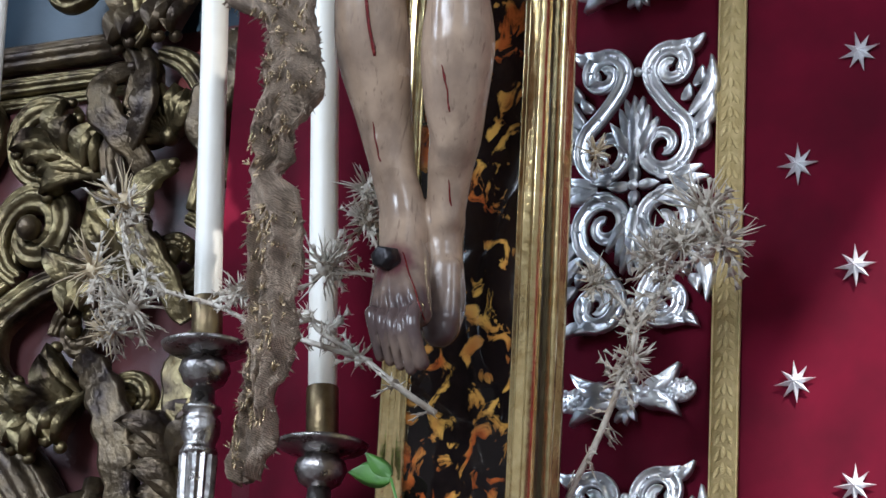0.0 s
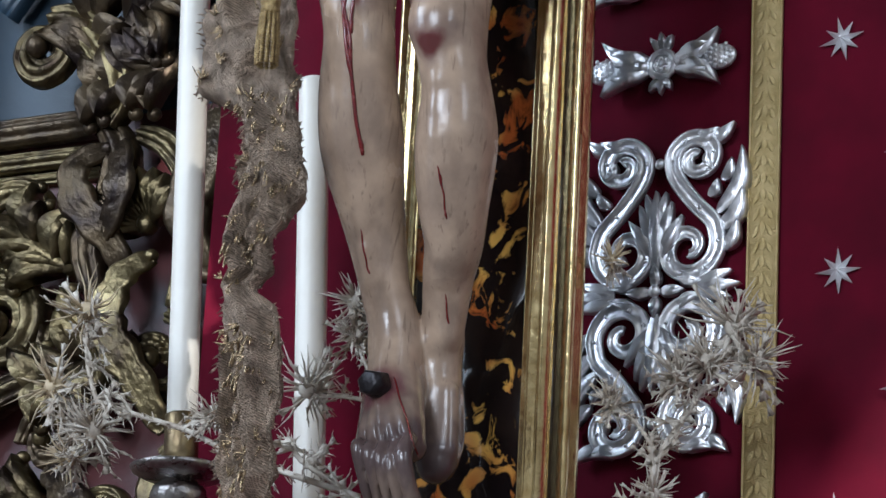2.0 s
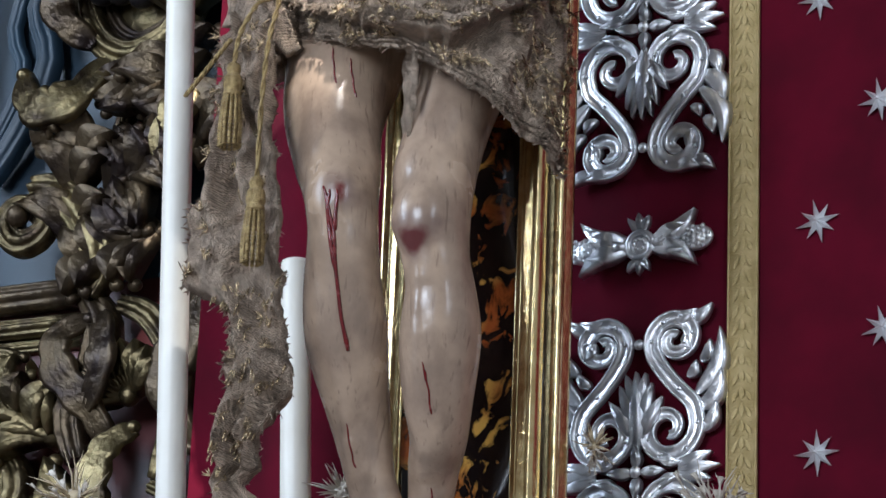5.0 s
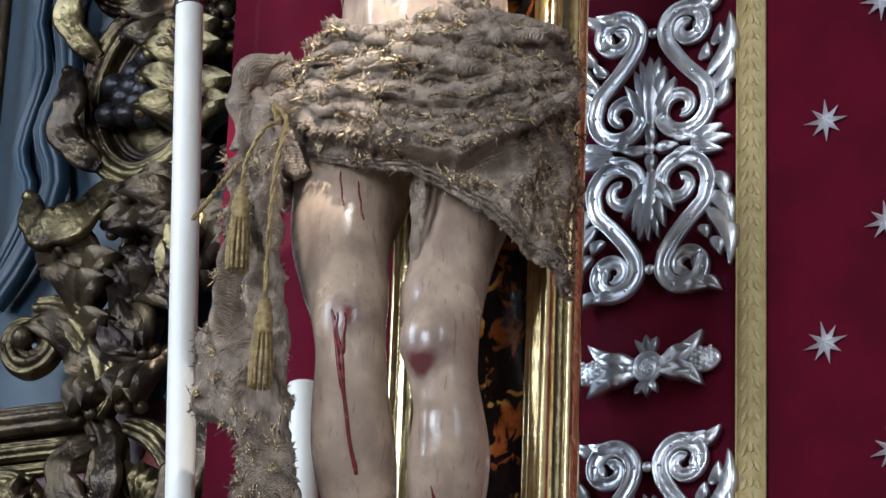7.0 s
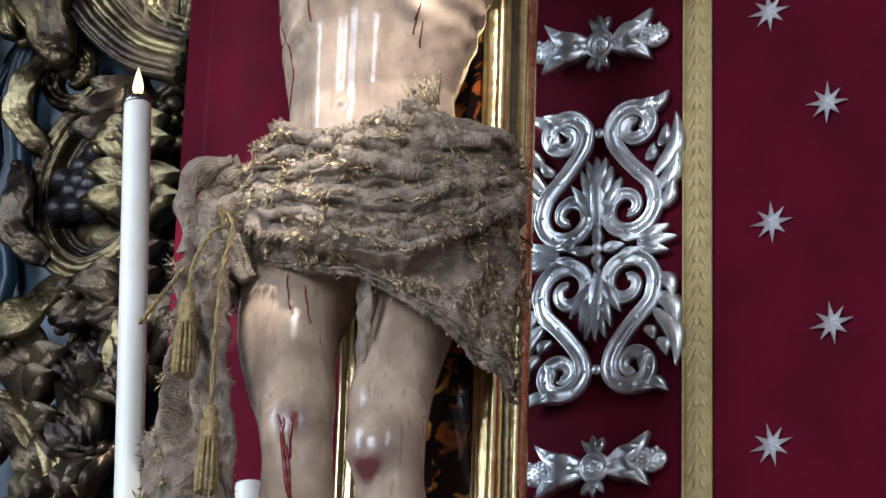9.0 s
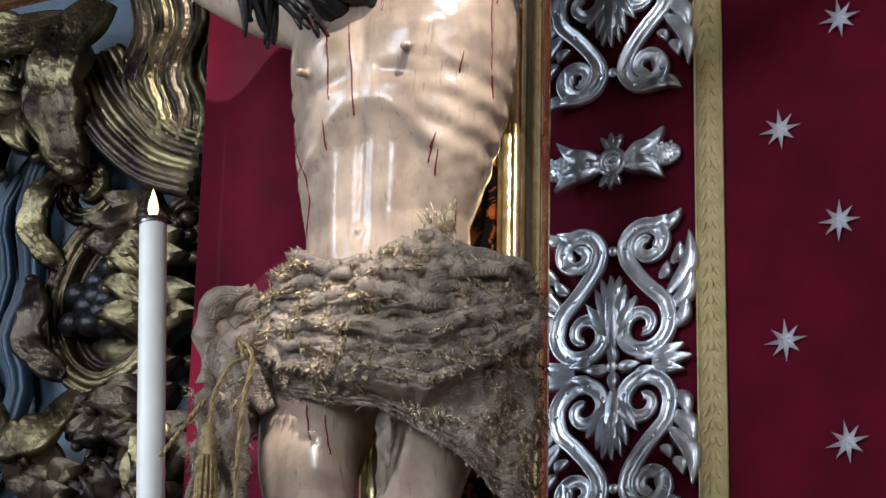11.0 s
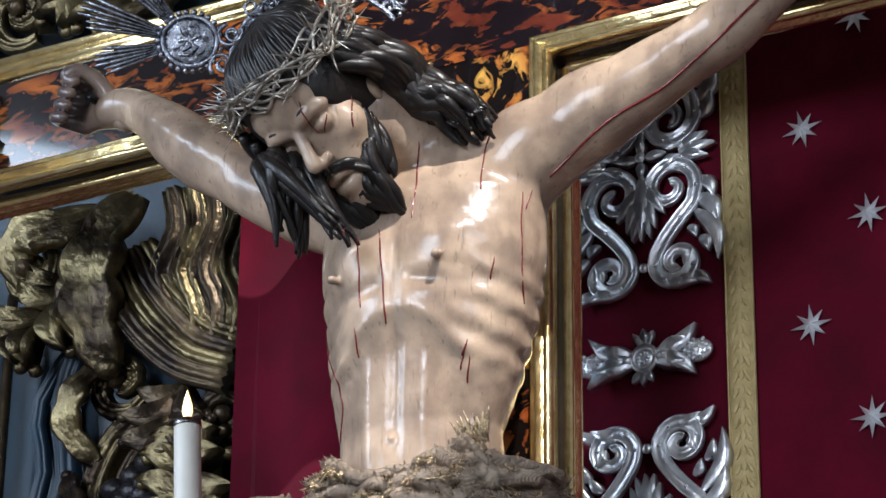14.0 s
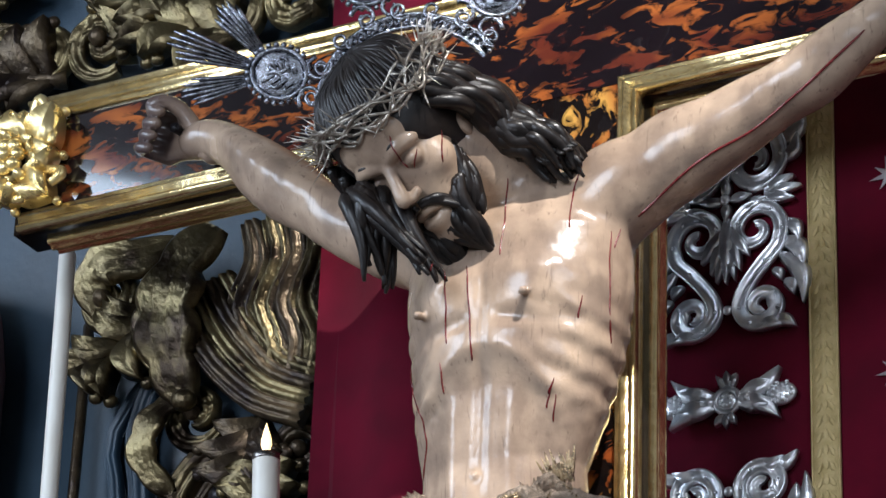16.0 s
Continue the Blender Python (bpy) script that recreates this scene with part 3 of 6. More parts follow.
    # carved gilt finials on the arms
    for sx in (-1, 1):
        s = Shape()
        cx, cz = sx * 0.995, (ZB + ZT) / 2 + d
        for a in range(0, 360, 45):
            r = 0.115 if a % 90 else 0.085
            p = (cx + 0.02 * math.cos(radians(a)), -0.012, cz + 0.02 * math.sin(radians(a)))
            e = (cx + r * math.cos(radians(a)), -0.014, cz + r * math.sin(radians(a)))
            s.leaf(p, e, 0.040, 0.034, steps=12, bend=0.08, base=0.6)
            s.leaf(p, (cx + r * 0.7 * math.cos(radians(a + 20)), -0.030, cz + r * 0.7 * math.sin(radians(a + 20))), 0.022, 0.026, steps=10, bend=-0.12)
            s.ball(e, (0.008, 0.010, 0.008), 10, 6)
            s.tube(curve_points([(cx + 0.5 * r * math.cos(radians(a + 18)), -0.03, cz + 0.5 * r * math.sin(radians(a + 18))), (cx + r * 0.95 * math.cos(radians(a + 22)), -0.036, cz + r * 0.95 * math.sin(radians(a + 22))), (cx + r * 0.9 * math.cos(radians(a + 8)), -0.04, cz + r * 0.9 * math.sin(radians(a + 8)))], 5), [0.006 + 0.004 * math.sin(k * 0.3) for k in range(11)], 8)
        for k in range(7):
            a = k * 0.9
            s.ball((cx + 0.020 * math.cos(a), -0.050, cz + 0.020 * math.sin(a)), (0.015, 0.012, 0.013), 10, 6)
        s.ball((cx, -0.058, cz), 0.012, 10, 6)
        part("carved_finial", s, BRIGHT_GOLD, t, "bright gilded carved flower finial")
    return t


cross()


# ---- candles ----
def candlestick(place, top):
    """Turned silver stick; place is the middle of its foot, top the height of the drip pan above the foot."""
    t = thing("candlestick", "tarnished silver turned altar candlestick", "candlestick", place, "altar candlesticks")
    part("foot", Shape().lathe([(0.11, 0), (0.11, 0.02), (0.095, 0.03), (0.06, 0.06), (0.03, 0.10), (0.022, 0.14)], n=32), DULL_SILVER, t)
    part("stem", Shape().lathe([(0.020, 0.13), (0.021, top * 0.5), (0.026, top - 0.17)], n=28, flute=0.14), DULL_SILVER, t, smooth=False)
    part("knop", Shape().lathe([(0.026, top - 0.172), (0.030, top - 0.165), (0.026, top - 0.158), (0.024, top - 0.15), (0.030, top - 0.135), (0.030, top - 0.115), (0.022, top - 0.105), (0.030, top - 0.100), (0.030, top - 0.094), (0.020, top - 0.088), (0.017, top - 0.062)], n=32), DULL_SILVER, t)
    part("cup", Shape().lathe([(0.017, top - 0.064), (0.030, top - 0.055), (0.038, top - 0.035), (0.034, top - 0.022), (0.024, top - 0.016), (0.026, top - 0.01)], n=40, flute=0.06), DULL_SILVER, t)
    part("drip_pan", Shape().lathe([(0.024, top - 0.014), (0.055, top - 0.008), (0.067, top - 0.002), (0.070, top + 0.004), (0.066, top + 0.006), (0.050, top + 0.002), (0.028, top)], n=40), DULL_SILVER, t)
    return t


def candle(place, bottom, top, r, lit, sleeve):
    t = thing("altar_candle", "white wax altar candle" + (" with a burning flame" if lit else " in a candlestick"), "candle", (place[0], place[1], bottom), "altar candles")
    h = top - bottom
    s = Shape().lathe([(r * 0.97, 0.0), (r, 0.02), (r * 0.995, h * 0.5), (r * 0.98, h - 0.006), (r * 0.93, h - 0.001), (r * 0.80, h), (r * 0.72, h - 0.008), (0.002, h - 0.010)], n=28)
    part("wax", s, WAX, t)
    if sleeve:
        part("socket", Shape().lathe([(r + 0.001, 0.0), (r + 0.0025, 0.002), (r + 0.0025, sleeve - 0.002), (r + 0.001, sleeve), (r * 0.99, sleeve)], n=28), BRASS, t, "old brass candle socket")
    if lit:
        part("wick", Shape().tube([(0, 0, h - 0.011), (0.001, 0, h + 0.004), (0.003, 0, h + 0.012)], 0.0012, 6), IRON, t)
        part("collar", Shape().lathe([(r * 0.99, h - 0.008), (r * 1.02, h - 0.006), (r * 1.0, h + 0.002), (r * 0.9, h + 0.003)], n=28), DULL_SILVER, t)
        part("flame", Shape().lathe([(0.001, h + 0.004), (0.006, h + 0.010), (0.0085, h + 0.020), (0.0075, h + 0.030), (0.0045, h + 0.042), (0.0015, h + 0.052), (0.0004, h + 0.056)], n=14), FLAME, t, "small yellow candle flame")
    return t


CX1, CX2 = -0.493, -0.302
candlestick((CX1, 0.10, 1.45), 2.288 - 1.45)
candle((CX1, 0.10), 2.290, 3.488, 0.0215, True, 0.080).rotation_euler = (0, radians(-3.1), 0)
candlestick((CX2, 0.14, 1.45), 2.128 - 1.45)
candle((CX2, 0.14), 2.131, 2.861, 0.0220, False, 0.09).rotation_euler = (0, radians(-3.4), 0)
candle((-1.034, 0.25), 1.452, 4.005, 0.0150, False, 0).rotation_euler = (0, radians(-1.0), 0)


# ---- the carved figure ----
class Field:
    """A distance field on a grid, from which a smooth surface is drawn."""

    def __init__(self, lo, hi, h):
        self.lo, self.h = np.array(lo, float), h
        self.n = np.ceil((np.array(hi) - self.lo) / h).astype(int) + 1
        self.d = np.full(self.n, 0.2, np.float32)

    def window(self, lo, hi):
        a = np.clip(np.floor((np.array(lo) - self.lo) / self.h).astype(int), 0, self.n)
        b = np.clip(np.ceil((np.array(hi) - self.lo) / self.h).astype(int) + 1, 0, self.n)
        if np.any(b <= a):
            return None
        ax = [self.lo[k] + self.h * np.arange(a[k], b[k]) for k in range(3)]
        return tuple(slice(a[k], b[k]) for k in range(3)), np.meshgrid(*ax, indexing="ij")

    def join(self, where, d, k, cut=False):
        old = self.d[where]
        if cut:
            g = np.maximum(k - np.abs(old + d), 0) / k
            self.d[where] = np.maximum(old, -d) + g * g * k / 4
        else:
            g = np.maximum(k - np.abs(old - d), 0) / k
            self.d[where] = np.minimum(old, d) - g * g * k / 4

    def chain(self, pts, k=0.02, cut=False):
        """A smooth bar through (x, y, z, r) points."""
        if len(pts) > 2:
            q, ends = np.array(pts, float), []
            for i in range(len(q) - 1):
                a, b, c, e = q[max(i - 1, 0)], q[i], q[i + 1], q[min(i + 2, len(q) - 1)]
                for u in (0.0, 0.25, 0.5, 0.75):
                    ends.append(0.5 * (2 * b + (c - a) * u + (2 * a - 5 * b + 4 * c - e) * u * u + (3 * b - a - 3 * c + e) * u ** 3))
            pts = [tuple(p) for p in ends] + [tuple(q[-1])]
            k = k * 0.5
        for (x0, y0, z0, r0), (x1, y1, z1, r1) in zip(pts, pts[1:]):
            m = max(r0, r1) + k + 0.02
            w = self.window((min(x0, x1) - m, min(y0, y1) - m, min(z0, z1) - m), (max(x0, x1) + m, max(y0, y1) + m, max(z0, z1) + m))
            if not w:
                continue
            where, (X, Y, Z) = w
            bx, by, bz = x1 - x0, y1 - y0, z1 - z0
            t = np.clip(((X - x0) * bx + (Y - y0) * by + (Z - z0) * bz) / max(bx * bx + by * by + bz * bz, 1e-9), 0, 1)
            d = np.sqrt((X - x0 - t * bx) ** 2 + (Y - y0 - t * by) ** 2 + (Z - z0 - t * bz) ** 2) - (r0 + (r1 - r0) * t)
            self.join(where, d.astype(np.float32), k, cut)

    def egg(self, c, r, k=0.02, axes=None, cut=False):
        m = max(r) + k + 0.01
        w = self.window([q - m for q in c], [q + m for q in c])
        if not w:
            return
        where, (X, Y, Z) = w
        X, Y, Z = X - c[0], Y - c[1], Z - c[2]
        if axes is not None:
            X, Y, Z = [X * a[0] + Y * a[1] + Z * a[2] for a in axes]
        k0 = np.sqrt((X / r[0]) ** 2 + (Y / r[1]) ** 2 + (Z / r[2]) ** 2)
        k1 = np.sqrt((X / r[0] ** 2) ** 2 + (Y / r[1] ** 2) ** 2 + (Z / r[2] ** 2) ** 2)
        self.join(where, (k0 * (k0 - 1) / np.maximum(k1, 1e-6)).astype(np.float32), k, cut)

    def surface(self):
        """Vertices and quads of the zero surface."""
        d, h = self.d, self.h
        s = d < 0
        tot, cnt = np.zeros((*[q - 1 for q in d.shape], 3), np.float32), np.zeros([q - 1 for q in d.shape], np.float32)
        for ax in range(3):
            sl0, sl1 = [slice(None)] * 3, [slice(None)] * 3
            sl0[ax], sl1[ax] = slice(0, -1), slice(1, None)
            a, b = d[tuple(sl0)], d[tuple(sl1)]
            hit = np.argwhere((a < 0) != (b < 0))
            va, vb = a[tuple(hit.T)], b[tuple(hit.T)]
            pos = hit.astype(np.float32)
            pos[:, ax] += va / (va - vb)
            o1, o2 = [k for k in range(3) if k != ax]
            for i in (0, -1):
                for j in (0, -1):
                    c = hit.copy()
                    c[:, o1] += i
                    c[:, o2] += j
                    ok = (c[:, o1] >= 0) & (c[:, o2] >= 0) & (c[:, o1] < cnt.shape[o1]) & (c[:, o2] < cnt.shape[o2])
                    np.add.at(tot, tuple(c[ok].T), pos[ok])
                    np.add.at(cnt, tuple(c[ok].T), 1)
        cells = np.argwhere(cnt > 0)
        index = np.full(cnt.shape, -1, np.int64)
        index[tuple(cells.T)] = np.arange(len(cells))
        verts = tot[tuple(cells.T)] / cnt[tuple(cells.T)][:, None] * h + self.lo
        quads = []
        for ax in range(3):
            o1, o2 = (ax + 1) % 3, (ax + 2) % 3
            sl0, sl1 = [slice(None)] * 3, [slice(None)] * 3
            sl0[ax], sl1[ax] = slice(0, -1), slice(1, None)
            a, b = s[tuple(sl0)], s[tuple(sl1)]
            hit = np.argwhere(a != b)
            hit = hit[(hit[:, o1] > 0) & (hit[:, o2] > 0) & (hit[:, o1] < d.shape[o1] - 1) & (hit[:, o2] < d.shape[o2] - 1)]
            inside = a[tuple(hit.T)]
            ring = []
            for i, j in ((-1, -1), (0, -1), (0, 0), (-1, 0)):
                c = hit.copy()
                c[:, o1] += i
                c[:, o2] += j
                ring.append(index[tuple(c.T)])
            q = np.stack(ring, 1)
            q[~inside] = q[~inside][:, ::-1]
            quads.append(q)
        return verts, np.concatenate(quads)


def smooth_step(a, b, x):
    t = np.clip((x - a) / (b - a), 0, 1)
    return t * t * (3 - 2 * t)


TORSO = np.array([
    (3.03, -0.010, -0.110, 0.125, 0.090), (3.12, -0.010, -0.115, 0.142, 0.098), (3.22, -0.024, -0.122, 0.122, 0.090), (3.28, -0.026, -0.124, 0.120, 0.089),
    (3.36, -0.016, -0.126, 0.141, 0.103), (3.45, -0.005, -0.130, 0.157, 0.119), (3.53, -0.003, -0.132, 0.168, 0.120), (3.61, -0.004, -0.132, 0.170, 0.107),
    (3.68, 0.0, -0.130, 0.135, 0.080), (3.74, -0.005, -0.130, 0.07, 0.055)])

HEAD_C, HEAD_K = Vector((-0.103, -0.326, 3.748)), 1.124
HEAD_S, HEAD_N, HEAD_U = Vector((0.977, -0.152, 0.151)), Vector((-0.004, -0.719, -0.695)), Vector((-0.214, -0.678, 0.703))
LEAN = Matrix.Rotation(radians(13), 3, Vector((0.45, -0.76, -0.48)))
HEAD_S, HEAD_N, HEAD_U = LEAN @ HEAD_S, LEAN @ HEAD_N, LEAN @ HEAD_U


def at_head(s, n, u):
    return HEAD_C + (HEAD_S * s + HEAD_N * n + HEAD_U * u) * HEAD_K


def torso_field(f):
    where, (X, Y, Z) = f.window((-0.25, -0.32, 3.02), (0.25, 0.02, 3.76))
    cx, cy, a, b = [np.interp(Z, TORSO[:, 0], TORSO[:, k]) for k in range(1, 5)]
    dx, dy = X - cx, Y - cy
    front = smooth_step(0.02, -0.06, dy)
    # hollow belly under the arch of the ribs
    arch = 3.418 - 6.0 * dx ** 2
    belly = smooth_step(0.020, -0.045, Z - arch) * smooth_step(0.13, 0.07, np.abs(dx)) * front
    rim = np.exp(-((Z - arch - 0.014) / 0.013) ** 2) * smooth_step(0.13, 0.05, np.abs(dx)) * front
    mid = np.exp(-(dx / 0.010) ** 2) * smooth_step(3.60, 3.50, Z) * smooth_step(3.20, 3.26, Z) * front
    cord = np.exp(-((np.abs(dx) - 0.045) / 0.012) ** 2) * smooth_step(3.40, 3.34, Z) * front
    ribs = np.sin((Z + 0.42 * np.abs(dx)) * 2 * math.pi / 0.042) * smooth_step(0.055, 0.10, np.abs(dx)) * smooth_step(3.33, 3.38, Z) * smooth_step(3.52, 3.47, Z)
    pec = np.exp(-((np.abs(dx) - 0.075) / 0.055) ** 2 - ((Z - 3.525) / 0.045) ** 2) * front
    under = np.exp(-((Z - 3.472 + 0.15 * np.abs(dx)) / 0.012) ** 2) * smooth_step(0.01, 0.03, np.abs(dx)) * smooth_step(0.14, 0.10, np.abs(dx)) * front
    collar = np.exp(-((Z - 3.668 - 0.16 * np.abs(dx)) / 0.010) ** 2) * smooth_step(0.012, 0.03, np.abs(dx)) * smooth_step(0.15, 0.11, np.abs(dx)) * front
    knob = np.sin((Z + 0.3 * np.abs(dx)) * 2 * math.pi / 0.036) * np.sin(np.arctan2(dx, -dy) * 17) * smooth_step(0.07, 0.11, np.abs(dx)) * smooth_step(3.28, 3.34, Z) * smooth_step(3.60, 3.54, Z)
    swell = -0.012 * belly + 0.0035 * rim - 0.005 * mid + 0.004 * cord + 0.0024 * ribs + 0.010 * pec - 0.006 * under + 0.008 * collar + 0.0009 * knob
    k0 = np.sqrt((dx / a) ** 2 + (dy / b) ** 2)
    k1 = np.sqrt((dx / a ** 2) ** 2 + (dy / b ** 2) ** 2)
    d = k0 * (k0 - 1) / np.maximum(k1, 1e-6) - swell
    d = np.maximum(d, np.maximum(3.04 - Z, Z - 3.74))
    f.join(where, (d * 0.9).astype(np.float32), 0.02)


CALF_A = [(-0.055, -0.153, 2.499, 0.035), (-0.046, -0.138, 2.43, 0.028), (-0.039, -0.127, 2.395, 0.028), (-0.032, -0.127, 2.345, 0.030)]
CALF_B = [(0.055, -0.155, 2.528, 0.044), (0.048, -0.136, 2.482, 0.036), (0.033, -0.118, 2.45, 0.032), (0.020, -0.101, 2.395, 0.027), (0.012, -0.092, 2.37, 0.026)]


def figure():
    s = Shape()
    f = Field((-0.70, -0.36, 2.40), (0.72, 0.03, 4.03), 0.0055)
    torso_field(f)
    # arms
    f.chain([(0.10, -0.125, 3.655, 0.062), (0.15, -0.125, 3.684, 0.056), (0.185, -0.123, 3.702, 0.049), (0.25, -0.122, 3.727, 0.048), (0.317, -0.122, 3.757, 0.041), (0.381, -0.120, 3.786, 0.035)], 0.05)
    f.chain([(0.381, -0.120, 3.786, 0.035), (0.433, -0.117, 3.808, 0.040), (0.486, -0.110, 3.849, 0.035), (0.57, -0.092, 3.912, 0.027), (0.64, -0.075, 3.965, 0.022)], 0.03)
    f.egg((0.245, -0.140, 3.742), (0.055, 0.036, 0.036), 0.03)
    f.egg((0.150, -0.150, 3.700), (0.050, 0.036, 0.038), 0.03)
    f.chain([(0.36, -0.150, 3.776, 0.010), (0.46, -0.142, 3.832, 0.013), (0.56, -0.114, 3.905, 0.008)], 0.03)
    f.chain([(-0.10, -0.125, 3.645, 0.060), (-0.19, -0.126, 3.668, 0.052), (-0.29, -0.118, 3.719, 0.037), (-0.356, -0.110, 3.771, 0.036)], 0.05)
    f.chain([(-0.356, -0.110, 3.771, 0.036), (-0.408, -0.102, 3.812, 0.045), (-0.465, -0.096, 3.862, 0.043), (-0.523, -0.085, 3.919, 0.031), (-0.580, -0.077, 3.955, 0.026), (-0.615, -0.075, 3.958, 0.022)], 0.03)
    f.chain([(-0.33, -0.145, 3.765, 0.010), (-0.43, -0.138, 3.838, 0.013), (-0.53, -0.112, 3.930, 0.008)], 0.03)
    f.chain([(0.02, -0.13, 3.66, 0.058), (-0.015, -0.20, 3.705, 0.050), (-0.055, -0.28, 3.715, 0.050)], 0.04)
    f.chain([(0.06, -0.15, 3.66, 0.016), (0.035, -0.22, 3.71, 0.014), (0.0, -0.29, 3.735, 0.012)], 0.02)
    # chest details
    f.egg((0.066, -0.256, 3.491), (0.008, 0.009, 0.007), 0.004)
    f.egg((-0.104, -0.243, 3.491), (0.008, 0.009, 0.007), 0.004)
    f.egg((-0.031, -0.206, 3.257), (0.011, 0.010, 0.009), 0.010, cut=True)
    f.egg((-0.031, -0.196, 3.257), (0.007, 0.007, 0.006), 0.006)
    # legs
    f.chain([(-0.100, -0.122, 3.09, 0.086), (-0.108, -0.155, 3.0, 0.070), (-0.101, -0.186, 2.915, 0.058), (-0.066, -0.219, 2.812, 0.047)], 0.04)
    f.chain([(-0.066, -0.219, 2.812, 0.047), (-0.051, -0.233, 2.742, 0.042), (-0.058, -0.215, 2.671, 0.047), (-0.060, -0.196, 2.613, 0.050), (-0.057, -0.180, 2.56, 0.043)] + CALF_A, 0.02)
    f.egg((-0.050, -0.262, 2.783), (0.029, 0.020, 0.032), 0.03)
    f.egg((-0.078, -0.168, 2.615), (0.030, 0.034, 0.060), 0.03)
    f.chain([(-0.050, -0.258, 2.72, 0.011), (-0.060, -0.222, 2.60, 0.010), (-0.050, -0.168, 2.44, 0.008)], 0.025)
    f.chain([(-0.088, -0.215, 2.90, 0.012), (-0.074, -0.248, 2.825, 0.008)], 0.03)
    f.chain([(0.078, -0.115, 3.08, 0.080), (0.066, -0.138, 2.97, 0.060), (0.057, -0.152, 2.912, 0.054), (0.050, -0.170, 2.846, 0.053), (0.052, -0.185, 2.804, 0.052), (0.060, -0.197, 2.748, 0.047)], 0.008)
    f.chain([(0.060, -0.197, 2.748, 0.047), (0.066, -0.195, 2.698, 0.042), (0.068, -0.185, 2.665, 0.043), (0.065, -0.174, 2.619, 0.050), (0.060, -0.165, 2.58, 0.050)] + CALF_B, 0.008)
    f.egg((0.056, -0.232, 2.745), (0.028, 0.018, 0.031), 0.03)
    f.egg((0.040, -0.150, 2.600), (0.026, 0.036, 0.060), 0.02)
    f.chain([(0.064, -0.222, 2.69, 0.010), (0.055, -0.196, 2.56, 0.010), (0.036, -0.142, 2.44, 0.008)], 0.025)
    v, q = f.surface()
    s.add(v.tolist(), q.tolist(), 0)
    # feet, one crossed over the other
    f = Field((-0.13, -0.26, 2.11), (0.12, 0.02, 2.43), 0.0032)
    f.chain([(-0.057, -0.180, 2.56, 0.043)] + CALF_A, 0.02)
    f.chain([(-0.060, -0.222, 2.60, 0.010), (-0.050, -0.168, 2.44, 0.008)], 0.025)
    f.chain([(-0.032, -0.127, 2.345, 0.030), (-0.026, -0.142, 2.285, 0.029), (-0.012, -0.158, 2.230, 0.028)], 0.02)
    f.chain([(-0.044, -0.134, 2.300, 0.017), (-0.044, -0.165, 2.220, 0.015)], 0.02)
    f.chain([(-0.012, -0.132, 2.300, 0.020), (0.016, -0.158, 2.215, 0.019)], 0.02)
    f.chain([(-0.026, -0.095, 2.365, 0.024), (-0.02, -0.090, 2.315, 0.022)], 0.03)
    f.egg((-0.056, -0.126, 2.365), (0.010, 0.012, 0.016), 0.014)
    for k in range(5):
        x, g = -0.010 + 0.0165 * (k - 2), 1.35 if k == 4 else 1.0
        f.chain([(-0.033 + 0.003 * (k - 2), -0.157, 2.340, 0.0035), (-0.026 + 0.008 * (k - 2), -0.172 + 0.002 * abs(k - 2), 2.285, 0.0046), (x, -0.187 + 0.003 * abs(k - 2), 2.222, 0.0060)], 0.004)
        dz = 0.008 * abs(k - 3)
        f.chain([(x, -0.178, 2.218, 0.0080 * g), (x + 0.004, -0.196, 2.186 + dz, 0.0082 * g), (x + 0.009, -0.188, 2.152 + dz, 0.0070 * g), (x + 0.011, -0.174, 2.130 + dz, 0.0078 * g)], 0.002)
    f.chain([(0.060, -0.165, 2.58, 0.050)] + CALF_B, 0.008)
    f.chain([(0.055, -0.196, 2.56, 0.010), (0.036, -0.142, 2.44, 0.008)], 0.025)
    f.chain([(0.012, -0.092, 2.370, 0.026), (0.008, -0.085, 2.344, 0.025), (0.015, -0.085, 2.253, 0.028), (0.018, -0.100, 2.205, 0.022)], 0.02)
    f.egg((0.030, -0.108, 2.375), (0.011, 0.012, 0.016), 0.015)
    f.chain([(0.034, -0.100, 2.30, 0.010), (0.040, -0.105, 2.225, 0.009)], 0.012)
    v, q = f.surface()
    s.add(v.tolist(), q.tolist(), 0)
    # palms and fingers
    for sx, hx, hy, hz in ((-1, -0.606, -0.072, 3.958), (1, 0.655, -0.07, 3.972)):
        f = Field((hx - 0.13, hy - 0.13, hz - 0.09), (hx + 0.13, hy + 0.08, hz + 0.14), 0.0036)
        f.chain([(hx - sx * 0.03, hy - 0.003, hz - 0.022, 0.023), (hx, hy, hz, 0.023)], 0.02)
        for k in range(4):
            dz, dxx = 0.030 - 0.020 * k, 0.006 * k
            f.chain([(hx, hy, hz, 0.02), (hx + sx * (0.040 + dxx), hy + 0.005, hz + dz + 0.018, 0.013)], 0.014)
            f.chain([(hx + sx * (0.040 + dxx), hy + 0.005, hz + dz + 0.018, 0.0125), (hx + sx * (0.066 + dxx), hy - 0.022, hz + dz + 0.022, 0.0105), (hx + sx * (0.060 + dxx), hy - 0.050, hz + dz + 0.014, 0.0095), (hx + sx * (0.040 + dxx), hy - 0.056, hz + dz + 0.006, 0.009)], 0.004)
        f.chain([(hx, hy - 0.01, hz + 0.012, 0.014), (hx + sx * 0.018, hy - 0.030, hz + 0.045, 0.012), (hx + sx * 0.040, hy - 0.048, hz + 0.058, 0.0105), (hx + sx * 0.058, hy - 0.056, hz + 0.052, 0.0095)], 0.008)
        v, q = f.surface()
        s.add(v.tolist(), q.tolist(), 0)
